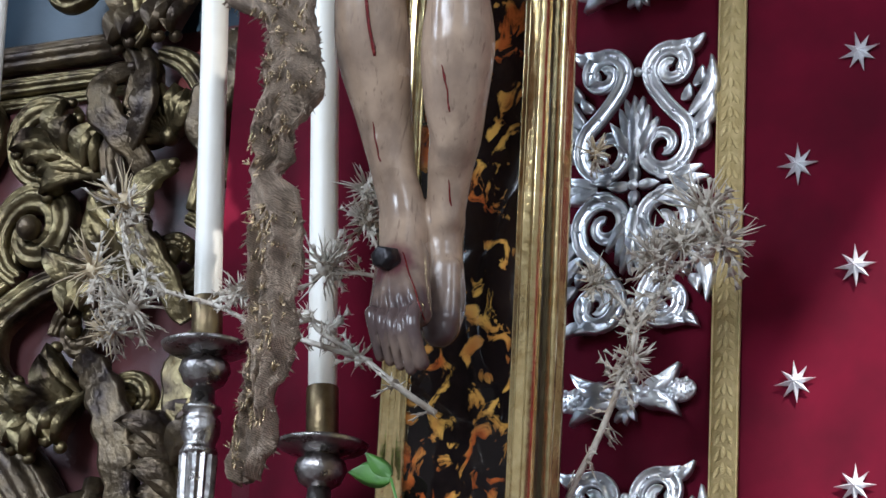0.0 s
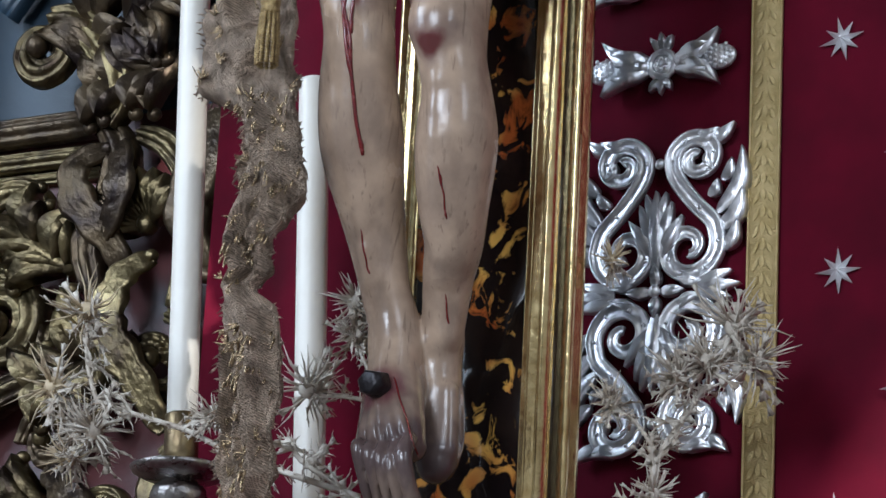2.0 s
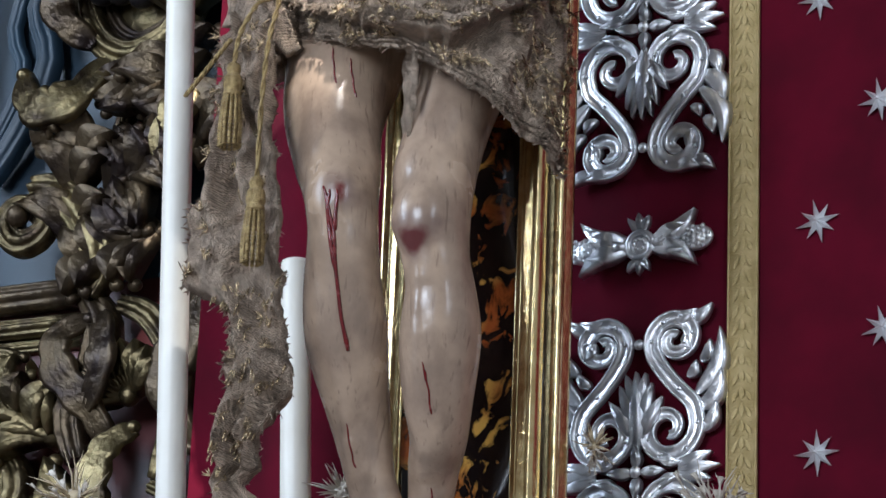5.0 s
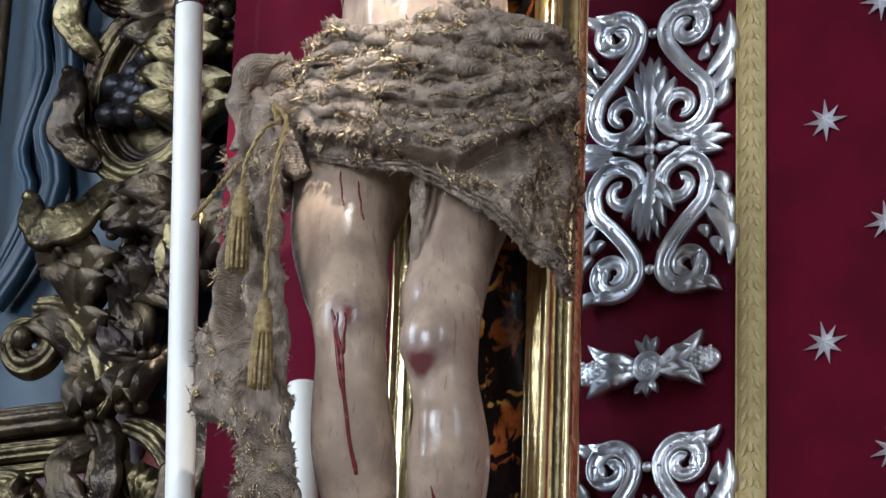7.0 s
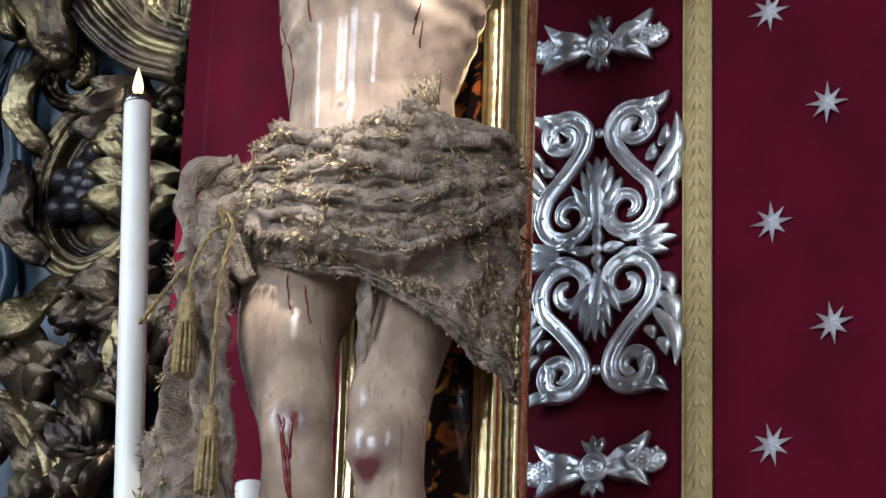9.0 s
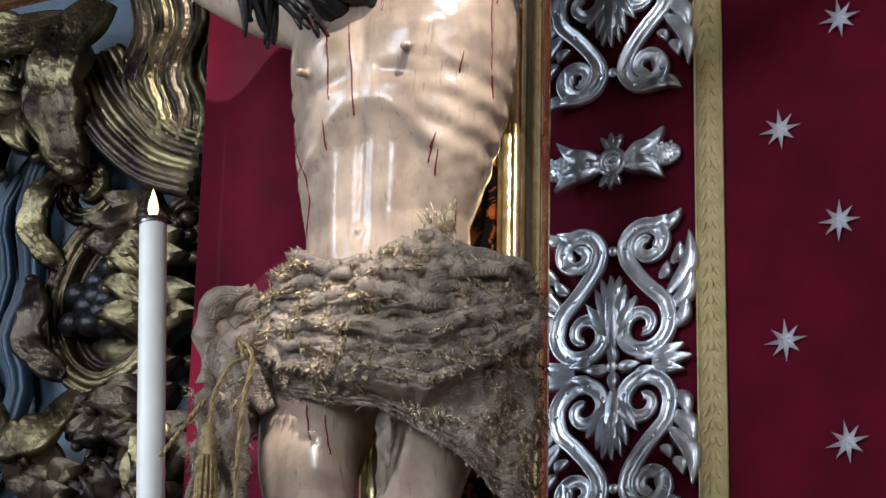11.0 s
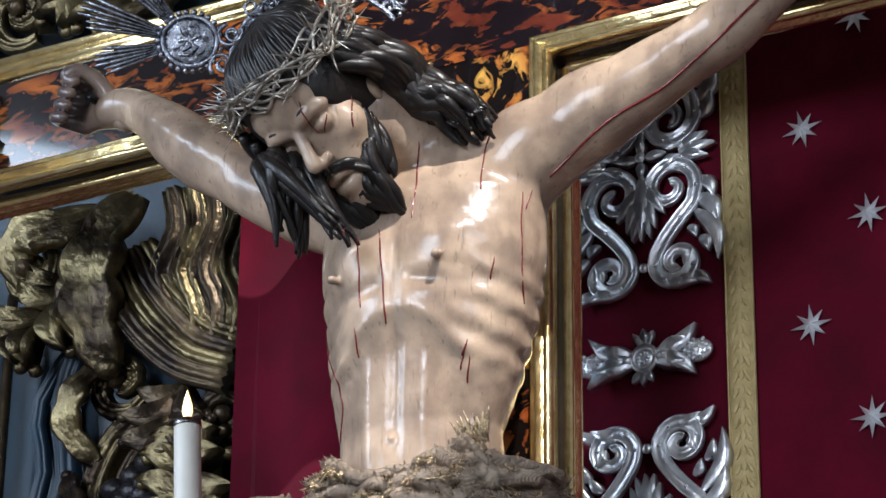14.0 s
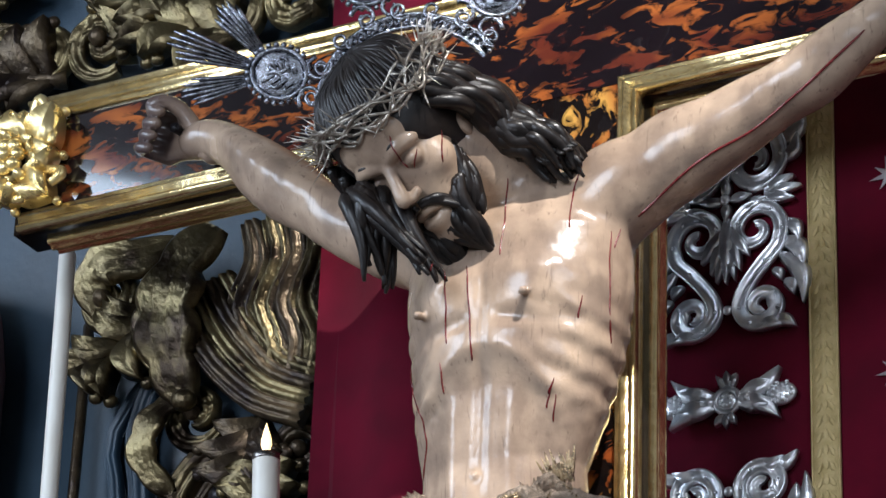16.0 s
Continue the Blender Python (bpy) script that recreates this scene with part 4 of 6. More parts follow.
        s.tube([(hx + sx * 0.022, hy - 0.02, hz + 0.012), (hx + sx * 0.020, hy - 0.045, hz + 0.010)], [0.006, 0.009], 4, mat=4)
    # head
    ax = [tuple(HEAD_S), tuple(HEAD_N), tuple(HEAD_U)]
    lo = HEAD_C - Vector((0.17, 0.20, 0.24))
    hi = HEAD_C + Vector((0.20, 0.24, 0.17))
    f = Field(lo, hi, 0.0030)
    P = lambda a, b, c, r: (*at_head(a, b, c), r * HEAD_K)
    f.egg(at_head(0, 0, 0), (0.070 * HEAD_K, 0.088 * HEAD_K, 0.090 * HEAD_K), 0.03, ax)
    f.egg(at_head(0, 0.028, -0.070), (0.053 * HEAD_K, 0.062 * HEAD_K, 0.078 * HEAD_K), 0.03, ax)
    f.egg(at_head(0, 0.075, 0.012), (0.045 * HEAD_K, 0.018 * HEAD_K, 0.03 * HEAD_K), 0.03, ax)
    for m in (1, -1):
        f.egg(at_head(m * 0.040, 0.054, -0.056), (0.018 * HEAD_K, 0.016 * HEAD_K, 0.014 * HEAD_K), 0.03, ax)
        f.egg(at_head(m * 0.030, 0.097, -0.030), (0.019 * HEAD_K, 0.014 * HEAD_K, 0.012 * HEAD_K), 0.012, ax, True)
        f.egg(at_head(m * 0.030, 0.076, -0.033), (0.015 * HEAD_K, 0.014 * HEAD_K, 0.011 * HEAD_K), 0.004, ax)
        f.chain([P(m * 0.047, 0.072, -0.014, 0.006), P(m * 0.028, 0.088, -0.010, 0.0075), P(m * 0.010, 0.089, -0.016, 0.006)], 0.012)
        f.egg(at_head(m * 0.071, -0.005, -0.045), (0.008 * HEAD_K, 0.016 * HEAD_K, 0.026 * HEAD_K), 0.006, ax)
        f.chain([P(m * 0.006, 0.106, -0.068, 0.007), P(m * 0.013, 0.098, -0.066, 0.0065)], 0.006)
    f.chain([P(0, 0.088, -0.020, 0.0065), P(0, 0.103, -0.045, 0.0070), P(0, 0.116, -0.064, 0.0085)], 0.010)
    f.chain([P(-0.020, 0.080, -0.098, 0.005), P(0, 0.092, -0.093, 0.006), P(0.020, 0.080, -0.098, 0.005)], 0.008)
    f.chain([P(-0.017, 0.080, -0.110, 0.005), P(0, 0.089, -0.112, 0.007), P(0.017, 0.080, -0.110, 0.005)], 0.008)
    f.chain([P(-0.015, 0.094, -0.103, 0.004), P(0.015, 0.094, -0.103, 0.004)], 0.003, True)
    f.egg(at_head(0, 0.066, -0.134), (0.026 * HEAD_K, 0.022 * HEAD_K, 0.022 * HEAD_K), 0.02, ax)
    v, q = f.surface()
    s.add(v.tolist(), q.tolist(), 0)
    # hair and beard in carved locks
    rng = random.Random(11)
    def lock(pts, r, wave=0.006, mat=2):
        pts = curve_points(pts, 7)
        n, ph = len(pts), rng.random() * 6
        side = Vector((rng.uniform(-1, 1), rng.uniform(-1, 1), rng.uniform(-0.4, 0.4))).normalized()
        out = [p + side * wave * math.sin(ph + i * 0.75) for i, p in enumerate(pts)]
        s.tube(out, [r * (0.75 + 0.35 * math.sin(math.pi * i / n)) * (1 if i < n * 0.7 else 1 - 0.85 * (i - n * 0.7) / (n * 0.3)) for i in range(n)], 8, mat=mat)
    f = Field(lo, hi, 0.0042)
    f.egg(at_head(0, -0.004, 0.010), (0.082 * HEAD_K, 0.100 * HEAD_K, 0.096 * HEAD_K), 0.02, ax)
    f.egg(at_head(0, -0.030, -0.050), (0.075 * HEAD_K, 0.070 * HEAD_K, 0.085 * HEAD_K), 0.03, ax)
    f.egg(at_head(0.004, 0.118, -0.074), (0.068 * HEAD_K, 0.098 * HEAD_K, 0.086 * HEAD_K), 0.01, ax, True)
    v, q = f.surface()
    s.add(v.tolist(), q.tolist(), 2)
    for k in range(44):
        a = radians(-100 + 200 * k / 43)
        top = at_head(0.012 * math.sin(a), -0.01, 0.104)
        m1 = at_head(0.080 * math.sin(a), 0.065 * math.cos(a) - 0.010, 0.058)
        m2 = at_head(0.090 * math.sin(a), 0.082 * math.cos(a) * (0.7 if abs(a) < 1 else 1) - 0.008, 0.020)
        lock([top, m1, m2], 0.0075, 0.002)
    for k in range(110):
        a = radians(-180 + 360 * k / 109)
        lock([at_head(0.006 * math.sin(a), 0.006 * math.cos(a) - 0.03, 0.107), at_head(0.060 * math.sin(a), 0.070 * math.cos(a) - 0.016, 0.088), at_head(0.083 * math.sin(a), 0.099 * math.cos(a) - 0.006, 0.040)], 0.0034, 0.0020)
    for k in range(26):
        # side away from the wall: locks that fall clear of the cheek
        j = rng.random()
        st = at_head(-0.080 - 0.006 * rng.random(), 0.055 - 0.10 * j, 0.02 - 0.03 * rng.random())
        m1 = at_head(-0.080 - 0.012 * rng.random(), 0.050 - 0.09 * j, -0.06)
        m2 = Vector((-0.150 + 0.045 * j + 0.02 * rng.random(), -0.375 + 0.05 * j, 3.610 + 0.03 * rng.random()))
        e = Vector((-0.128 + 0.075 * (k % 2) + 0.014 * rng.random(), -0.350 + 0.06 * j, 3.490 + 0.05 * rng.random()))
        lock([st, m1, m2, e], 0.0115, 0.007)
    for k in range(40):
        j = rng.random()
        st = at_head(0.070 + 0.010 * rng.random(), 0.045 - 0.10 * j, 0.035 - 0.035 * rng.random())
        m1 = at_head(0.092 + 0.022 * rng.random(), 0.010 - 0.07 * j, -0.035 - 0.02 * j)
        m2 = Vector((0.020 + 0.04 * j, -0.275 + 0.06 * rng.random(), 3.715 + 0.03 * j + 0.02 * rng.random()))
        e = Vector((0.060 + 0.06 * j, -0.230 + 0.05 * rng.random(), 3.658 + 0.045 * rng.random()))
        lock([st, m1, m2, (m2 + e) / 2 + Vector((0.012, -0.010, 0.016)), e + Vector((0.012, 0, 0.012))], 0.0115, 0.0045)
    for k in range(30):
        # waves beside the ear, falling to the nape
        j = rng.random()
        lock([at_head(0.074, 0.040 - 0.07 * j, 0.045), at_head(0.092 + 0.01 * rng.random(), 0.010 - 0.06 * j, -0.005), at_head(0.096, -0.010 - 0.06 * j, -0.055), at_head(0.086, -0.035 - 0.05 * j, -0.105), Vector((0.085 + 0.05 * j, -0.235, 3.690 + 0.02 * j))], 0.0095, 0.004)
    for k in range(34):
        j = k / 33 * 2 - 1
        st = at_head(0.050 * j, 0.060 + 0.020 * (1 - abs(j)), -0.085 - 0.035 * (1 - abs(j)))
        m1 = at_head(0.036 * j, 0.072 + 0.008 * rng.random(), -0.138)
        e = at_head(0.018 * (1 if j > 0 else -1) + 0.010 * j, 0.066 + 0.010 * rng.random(), -0.172 - 0.024 * rng.random())
        lock([st, m1, e], 0.0085, 0.004)
    for m in (1, -1):
        for k in range(5):
            lock([at_head(m * 0.003, 0.099, -0.080 - 0.001 * k), at_head(m * 0.022, 0.088, -0.086 - 0.002 * k), at_head(m * (0.034 + 0.002 * k), 0.070, -0.112 - 0.006 * k)], 0.0048, 0.001)
            lock([at_head(m * 0.056, 0.028, -0.05 - 0.008 * k), at_head(m * 0.052, 0.046, -0.085 - 0.008 * k), at_head(m * 0.040, 0.062, -0.12 - 0.006 * k)], 0.008, 0.002)
        lock([at_head(m * 0.048, 0.075, -0.008), at_head(m * 0.028, 0.092, -0.003), at_head(m * 0.012, 0.093, -0.009)], 0.003, 0.0)
    # nail through the feet
    s.tube([(-0.024, -0.110, 2.298), (-0.025, -0.168, 2.294), (-0.026, -0.173, 2.294), (-0.029, -0.197, 2.292), (-0.029, -0.199, 2.292)], [0.008, 0.009, 0.019, 0.016, 0.012], 6, mat=4)
    # painted runs of blood, laid on the surface
    tree = BVH.FromPolygons([Vector(p) for p in s.v], s.f)
    def run(line, way, r=0.0012):
        way = Vector(way)
        out = []
        pts = curve_points([(x, 0, z) for x, z in line], 8)
        for i, p in enumerate(pts):
            hit = tree.ray_cast(Vector((p.x + 0.0006 * math.sin(i * 0.9), -0.2, p.z)) - way, way)
            if hit[0]:
                out.append(hit[0] + hit[1] * -0.0002 if hit[1].y > 0 else hit[0] + hit[1] * 0.0002)
        if len(out) > 3:
            n = len(out)
            s.tube(out, [r * (0.5 + 0.5 * min(i, n - 1 - i, 3) / 3) * (1.5 if i > n - 4 else 1) for i in range(n)], 5, mat=3)
    for line in BLOOD_RUNS:
        run(line, (-0.432, 0.798, 0.421), 0.0022 if line[0][0] > 0.4 else 0.0012)
    for k, line in enumerate(LEG_RUNS):
        run(line, (-0.469, 0.822, 0.323), 0.0026 if 2 <= k <= 4 else 0.0013)
    ob = solo("carved_figure", s, [SKIN, BRUISED, HAIR, BLOOD, IRON], "life-size polychromed wooden figure nailed to the cross", "statue")
    return ob


BLOOD_RUNS = [[(-0.088, 3.574), (-0.085, 3.525), (-0.082, 3.463)],
              [(-0.054, 3.576), (-0.048, 3.509), (-0.041, 3.43)],
              [(0.172, 3.586), (0.17, 3.518), (0.174, 3.415)],
              [(0.123, 3.697), (0.11, 3.651), (0.105, 3.604)],
              [(0.086, 3.381), (0.08, 3.357), (0.076, 3.337)],
              [(0.083, 3.375), (0.078, 3.358)],
              [(0.09, 3.356), (0.087, 3.315)],
              [(-0.138, 3.439), (-0.133, 3.396), (-0.115, 3.35), (-0.108, 3.307), (-0.114, 3.245)],
              [(0.127, 3.496), (0.121, 3.463)],
              [(-0.091, 3.435), (-0.083, 3.387)],
              [(0.007, 3.7), (0.004, 3.638), (-0.003, 3.583)],
              [(-0.107, 3.591), (-0.109, 3.578)],
              [(0.187, 3.587), (0.177, 3.559)],
              [(0.557, 3.817), (0.473, 3.754), (0.389, 3.699), (0.304, 3.666), (0.215, 3.601)],
              [(-0.18, 3.796), (-0.171, 3.771), (-0.15, 3.743)],
              [(-0.1, 3.792), (-0.096, 3.741)],
              [(-0.137, 3.768), (-0.14, 3.741)]]
LEG_RUNS = [[(-0.1, 3.014), (-0.097, 2.99), (-0.092, 2.962)],
            [(-0.072, 2.995), (-0.068, 2.969), (-0.061, 2.938)],
            [(-0.101, 2.817), (-0.084, 2.756), (-0.072, 2.669), (-0.054, 2.59)],
            [(-0.092, 2.812), (-0.092, 2.772), (-0.078, 2.7)],
            [(-0.081, 2.81), (-0.081, 2.755)],
            [(-0.051, 2.492), (-0.042, 2.454), (-0.035, 2.431)],
            [(0.059, 2.551), (0.065, 2.525), (0.071, 2.491)],
            [(0.054, 2.563), (0.063, 2.532)],
            [(0.076, 2.391), (0.083, 2.351)],
            [(0.009, 2.292), (0.028, 2.242), (0.05, 2.186)]]
figure()


# ---- loincloth of the figure ----
def wave3(x, y, z):
    return noise.noise(Vector((x, y, z)))


HEM = [(-180, 3.02), (-110, 3.00), (-70, 3.03), (-40, 3.03), (-10, 2.995), (12, 2.975), (35, 2.925), (60, 2.875), (85, 2.838), (112, 2.84), (140, 2.95), (180, 3.02)]
TOP = [(-180, 3.22), (-110, 3.20), (-80, 3.215), (-50, 3.248), (-25, 3.215), (-8, 3.178), (15, 3.190), (38, 3.236), (55, 3.205), (90, 3.185), (180, 3.22)]


SWAG_TOP = [(-180, 3.165), (-60, 3.172), (-45, 3.178), (0, 3.172), (35, 3.155), (70, 3.165), (100, 3.182), (180, 3.165)]
SWAG_LOW = [(-180, 3.09), (-75, 3.10), (-55, 3.13), (-42, 3.075), (-25, 3.035), (5, 3.005), (32, 2.995), (52, 3.022), (75, 3.07), (98, 3.135), (130, 3.12), (180, 3.09)]
PLEATS = [(-1.3, 0.006), (-0.75, 0.010), (-0.38, 0.007), (0.0, 0.016), (0.15, 0.008), (0.26, 0.013), (0.43, 0.007), (0.55, 0.014), (0.78, 0.008), (1.0, 0.015)]


def swags(th, z):
    """Overlapping pleats slung from hip to hip, then the plain flap that hangs below them."""
    hi, lo = np.interp(th, *zip(*SWAG_TOP)), np.interp(th, *zip(*SWAG_LOW))
    f = (hi - z) / max(hi - lo, 0.02) + 0.16 * wave3(th * 0.020, z * 3, 1.3) + 0.06 * wave3(th * 0.075, z * 12, 7.0)
    if f > 1.0:
        fan = math.atan2((th - 100) * 0.0036, z - 3.15)
        step = max(0.0, 1 - (f - 1.0) / 0.10)
        return 0.002 * step - 0.022 + 0.0080 * math.sin(fan * 10 + 2 * wave3(th * 0.03, z * 6, 3.0)) * min(1.0, (f - 1) * 2)
    for (f0, h0), (f1, h1) in zip(PLEATS, PLEATS[1:]):
        if f <= f1:
            u = max(0.0, (f - f0) / (f1 - f0))
            keep = 0.55 + 0.9 * abs(wave3(th * 0.018, f1 * 7, 4.0)) * 2
            # each pleat swells downwards and ends in a sharp fold over the next
            drop = min(1.0, (1 - u) / 0.16)
            return min(keep, 1.25) * (h1 * u ** 1.2 * drop * (2 - drop) + 0.004 * (1 - u)) * 2.0 - 0.008
    return 0.0


def cloth_point(th, v, inner=0.0):
    """A point on the cloth: th degrees from the front, v from hem (0) to top (1)."""
    hem, top = np.interp(th, *zip(*HEM)), np.interp(th, *zip(*TOP))
    z = hem + (top - hem) * v
    a = np.interp(z, (2.78, 2.95, 3.05, 3.13, 3.19, 3.24), (0.222, 0.224, 0.220, 0.202, 0.168, 0.142))
    b = np.interp(z, (2.78, 2.95, 3.05, 3.13, 3.19, 3.24), (0.135, 0.150, 0.152, 0.146, 0.126, 0.106))
    r = radians(th)
    bunch = math.exp(-((th + 68) / 24) ** 2) * 0.026 * math.exp(-((z - 3.12) / 0.08) ** 2)
    n1 = wave3(th * 0.035, z * 9, 1.3)
    fold = swags(th, z) + 0.003 * n1
    fold += 0.0060 * wave3(th * 0.11, z * 30, 5.0) + 0.0045 * wave3(th * 0.30, z * 80, 9.0)
    roll = 0.012 * math.exp(-((v - 0.95) / 0.06) ** 2)
    e = fold + roll + bunch + inner
    return Vector((-0.008 + (a + e) * math.sin(r), -0.120 - (b + e) * math.cos(r), z + 0.004 * wave3(th * 0.3, 3.0, v * 3)))


def loincloth():
    t = thing("loincloth", "tattered grey-brown embroidered net cloth wrapped round the hips", "cloth")
    s = Shape()
    nt, nv = 360, 110
    verts = [cloth_point(-180 + 360 * i / nt, j / nv + (0.02 * wave3(i * 0.9, 0, 0) if j in (0, nv) else 0)) for j in range(nv + 1) for i in range(nt)]
    inner = [cloth_point(-180 + 360 * i / nt, j / nv, -0.005) for j in range(nv + 1) for i in range(nt)]
    g = lambda j, i: j * nt + i % nt
    faces = [(g(j, i), g(j, i + 1), g(j + 1, i + 1), g(j + 1, i)) for j in range(nv) for i in range(nt)]
    o = len(verts)
    faces += [tuple(q + o for q in f[::-1]) for f in faces]
    faces += [(g(0, i), g(0, i) + o, g(0, i + 1) + o, g(0, i + 1)) for i in range(nt)]
    faces += [(g(nv, i), g(nv, i + 1), g(nv, i + 1) + o, g(nv, i) + o) for i in range(nt)]
    wrap = part("wrap", s.add(verts + inner, faces), CLOTH, t)
    rng = random.Random(5)
    # frayed edges and sprays of metal thread
    fringe, spray, cord = Shape(), Shape(), Shape()
    for k in range(900):
        th, edge = rng.uniform(-130, 130), rng.random() < 0.45
        v = rng.uniform(-0.02, 0.05) if edge else rng.uniform(0.93, 1.0)
        p = cloth_point(th, v, 0.001)
        out = Vector((math.sin(radians(th)), -math.cos(radians(th)), rng.uniform(-1.2, 0.2) if edge else rng.uniform(0.2, 1.4))).normalized()
        w = Vector((rng.uniform(-0.6, 0.6), rng.uniform(-0.6, 0.2), rng.uniform(-0.4, 0.4)))
        e = p + (out + w * 0.7).normalized() * (rng.uniform(0.006, 0.017) if edge else rng.uniform(0.004, 0.011))
        fringe.leaf(p, e, rng.uniform(0.0009, 0.0020), 0.001, steps=3)
    for k in range(330):
        th, v = rng.uniform(-100, 105), rng.uniform(0.05, 0.95)
        c = cloth_point(th, v, 0.0075)
        u1 = (cloth_point(th + 2, v, 0.0075) - c).normalized()
        u2 = (cloth_point(th, min(v + 0.03, 1.0), 0.0075) - c).normalized()
        nrm = u1.cross(u2).normalized()
        if nrm.dot(Vector((math.sin(radians(th)), -math.cos(radians(th)), 0))) < 0:
            nrm = -nrm
        a0, count = rng.random() * 6.3, rng.randint(6, 13)
        for q in range(count):
            a = a0 + q * rng.uniform(0.25, 0.65)
            e = c + (u1 * math.cos(a) + u2 * math.sin(a)) * rng.uniform(0.008, 0.019) + nrm * rng.uniform(0.001, 0.004)
            spray.leaf(c + nrm * 0.0015, e, rng.uniform(0.0006, 0.0013), 0.0014, normal=nrm, steps=4)
    for k in range(700):
        # frayed edge of the upper layer
        th = rng.uniform(-55, 100)
        z = np.interp(th, *zip(*SWAG_LOW)) + 0.012 + rng.uniform(-0.012, 0.010)
        hem, top = np.interp(th, *zip(*HEM)), np.interp(th, *zip(*TOP))
        p = cloth_point(th, (z - hem) / (top - hem), 0.008)
        fringe.leaf(p, p + Vector((rng.uniform(-0.008, 0.008), -0.006, rng.uniform(-0.016, -0.002))), rng.uniform(0.0008, 0.0016), 0.001, steps=3)
    for row, (f, r0, a0, a1) in enumerate(((-0.55, 0.010, -60, 70), (-0.22, 0.012, -50, 98), (0.02, 0.014, -62, 100), (0.16, 0.010, -40, 96), (0.28, 0.013, -58, 99), (0.42, 0.009, -30, 80), (0.54, 0.013, -55, 98), (0.70, 0.010, -48, 60), (0.86, 0.011, -20, 97), (0.99, 0.009, -52, 99))):
        # thick folds of the net slung from hip to hip
        line, rad, last = [], [], int((a1 - a0) / 2)
        for i in range(last + 1):
            th = a0 + 2 * i
            w = f + 0.10 * wave3(th * 0.022, row * 3.1, 2.0) + 0.04 * wave3(th * 0.08, row * 1.7, 5.0)
            hi, lo = np.interp(th, *zip(*SWAG_TOP)), np.interp(th, *zip(*SWAG_LOW))
            hem, top = np.interp(th, *zip(*HEM)), np.interp(th, *zip(*TOP))
            z = hi + (lo - hi) * w
            u = i / last
            line.append(cloth_point(th, min(max((z - hem) / (top - hem), 0.02), 0.97), 0.003 * wave3(th * 0.16, row * 2.3, 1.0)) + Vector((0, 0, 0.006 * wave3(th * 0.12, row * 4.1, 6.0))))
            rad.append(0.80 * r0 * (0.35 + 0.75 * math.sin(math.pi * u) ** 0.6) * (1 + 0.45 * wave3(th * 0.05, row * 5.3, 8.0) + 0.40 * wave3(th * 0.28, row, 3.0)))
        soft = [(line[max(i - 1, 0)] + line[i] * 2 + line[min(i + 1, last)]) / 4 for i in range(last + 1)]
        part("slung_fold", Shape().tube(soft, rad, 12), CLOTH, wrap)
    # loose leaf of gold lace standing up at the waist
    for k in range(24):
        base = Vector((0.105 + 0.018 * rng.uniform(-1, 1), -0.205, 3.222))
        spray.leaf(base, base + Vector((rng.uniform(-0.022, 0.022), -0.01, rng.uniform(0.015, 0.050))), 0.003, 0.003, steps=4)
    # couched cord that follows the lower hem
    for v in (0.035, 0.06):
        cord.tube([cloth_point(-92 + 2.0 * i, v, 0.003) for i in range(100)], 0.0022, 6)
    tagged(part("frayed_fringe", fringe, CLOTH, wrap, "frayed thread ends"), kind="stuff")
    tagged(part("metal_thread_sprays", spray, LACE, wrap, "sprays of tarnished gold thread"), kind="stuff")
    part("hem_cord", cord, CLOTH, wrap)
    # torn strip that dangles between the thighs
    s = Shape()
    for k in range(3):
        line = [Vector((0.018 + 0.012 * k + 0.006 * wave3(i * 0.5, k, 0), -0.205 - 0.012 * k, 3.0 - (0.165 - 0.03 * k) * i / 14)) for i in range(15)]
        s.tube(line, [0.0075 * (1 - 0.5 * i / 14) * (1 + 0.35 * wave3(i * 0.9, k * 3, 4)) for i in range(15)], 8, flat=0.45, up=(0, 1, 0))
    part("dangling_tatter", s, CLOTH, t)
    # knot at the hip
    for k in range(16):
        s = Shape()
        a = k * 0.42
        c = Vector((-0.178 + 0.032 * math.cos(a * 2), -0.210 + 0.03 * math.sin(a * 3), 3.095 + 0.040 * math.sin(a)))
        s.tube(curve_points([c + Vector((0.03, 0.01, 0.05)), c + Vector((-0.018, -0.022, 0.02)), c + Vector((-0.015, -0.025, -0.03)), c + Vector((0.02 * math.sin(k), -0.01, -0.085))], 6), [0.013 + 0.006 * math.sin(i * 0.9 + k) for i in range(19)], 8)
        part("knot_fold", s, CLOTH, t)
    # long hanging end
    s, fr, sp = Shape(), Shape(), Shape()
    n, m = 150, 34
    STRIP = [(3.09, -0.19, -0.235, 0.03), (3.012, -0.188, -0.292, 0.034), (2.896, -0.18, -0.292, 0.041), (2.777, -0.186, -0.292, 0.064), (2.714, -0.194, -0.292, 0.075),
             (2.678, -0.19, -0.292, 0.073), (2.645, -0.159, -0.292, 0.042), (2.615, -0.149, -0.292, 0.035), (2.552, -0.149, -0.292, 0.044), (2.52, -0.147, -0.292, 0.044),
             (2.496, -0.157, -0.292, 0.036), (2.464, -0.17, -0.292, 0.026), (2.426, -0.17, -0.292, 0.027), (2.405, -0.182, -0.292, 0.019), (2.379, -0.168, -0.292, 0.039),
             (2.339, -0.157, -0.292, 0.037), (2.251, -0.152, -0.292, 0.033), (2.152, -0.147, -0.292, 0.028), (2.115, -0.152, -0.292, 0.025), (2.042, -0.161, -0.292, 0.023),
             (1.994, -0.164, -0.292, 0.029), (1.959, -0.168, -0.29, 0.018)]
    zz = [r[0] for r in STRIP][::-1]
    col = lambda k, z: float(np.interp(z, zz, [r[k] for r in STRIP][::-1]))
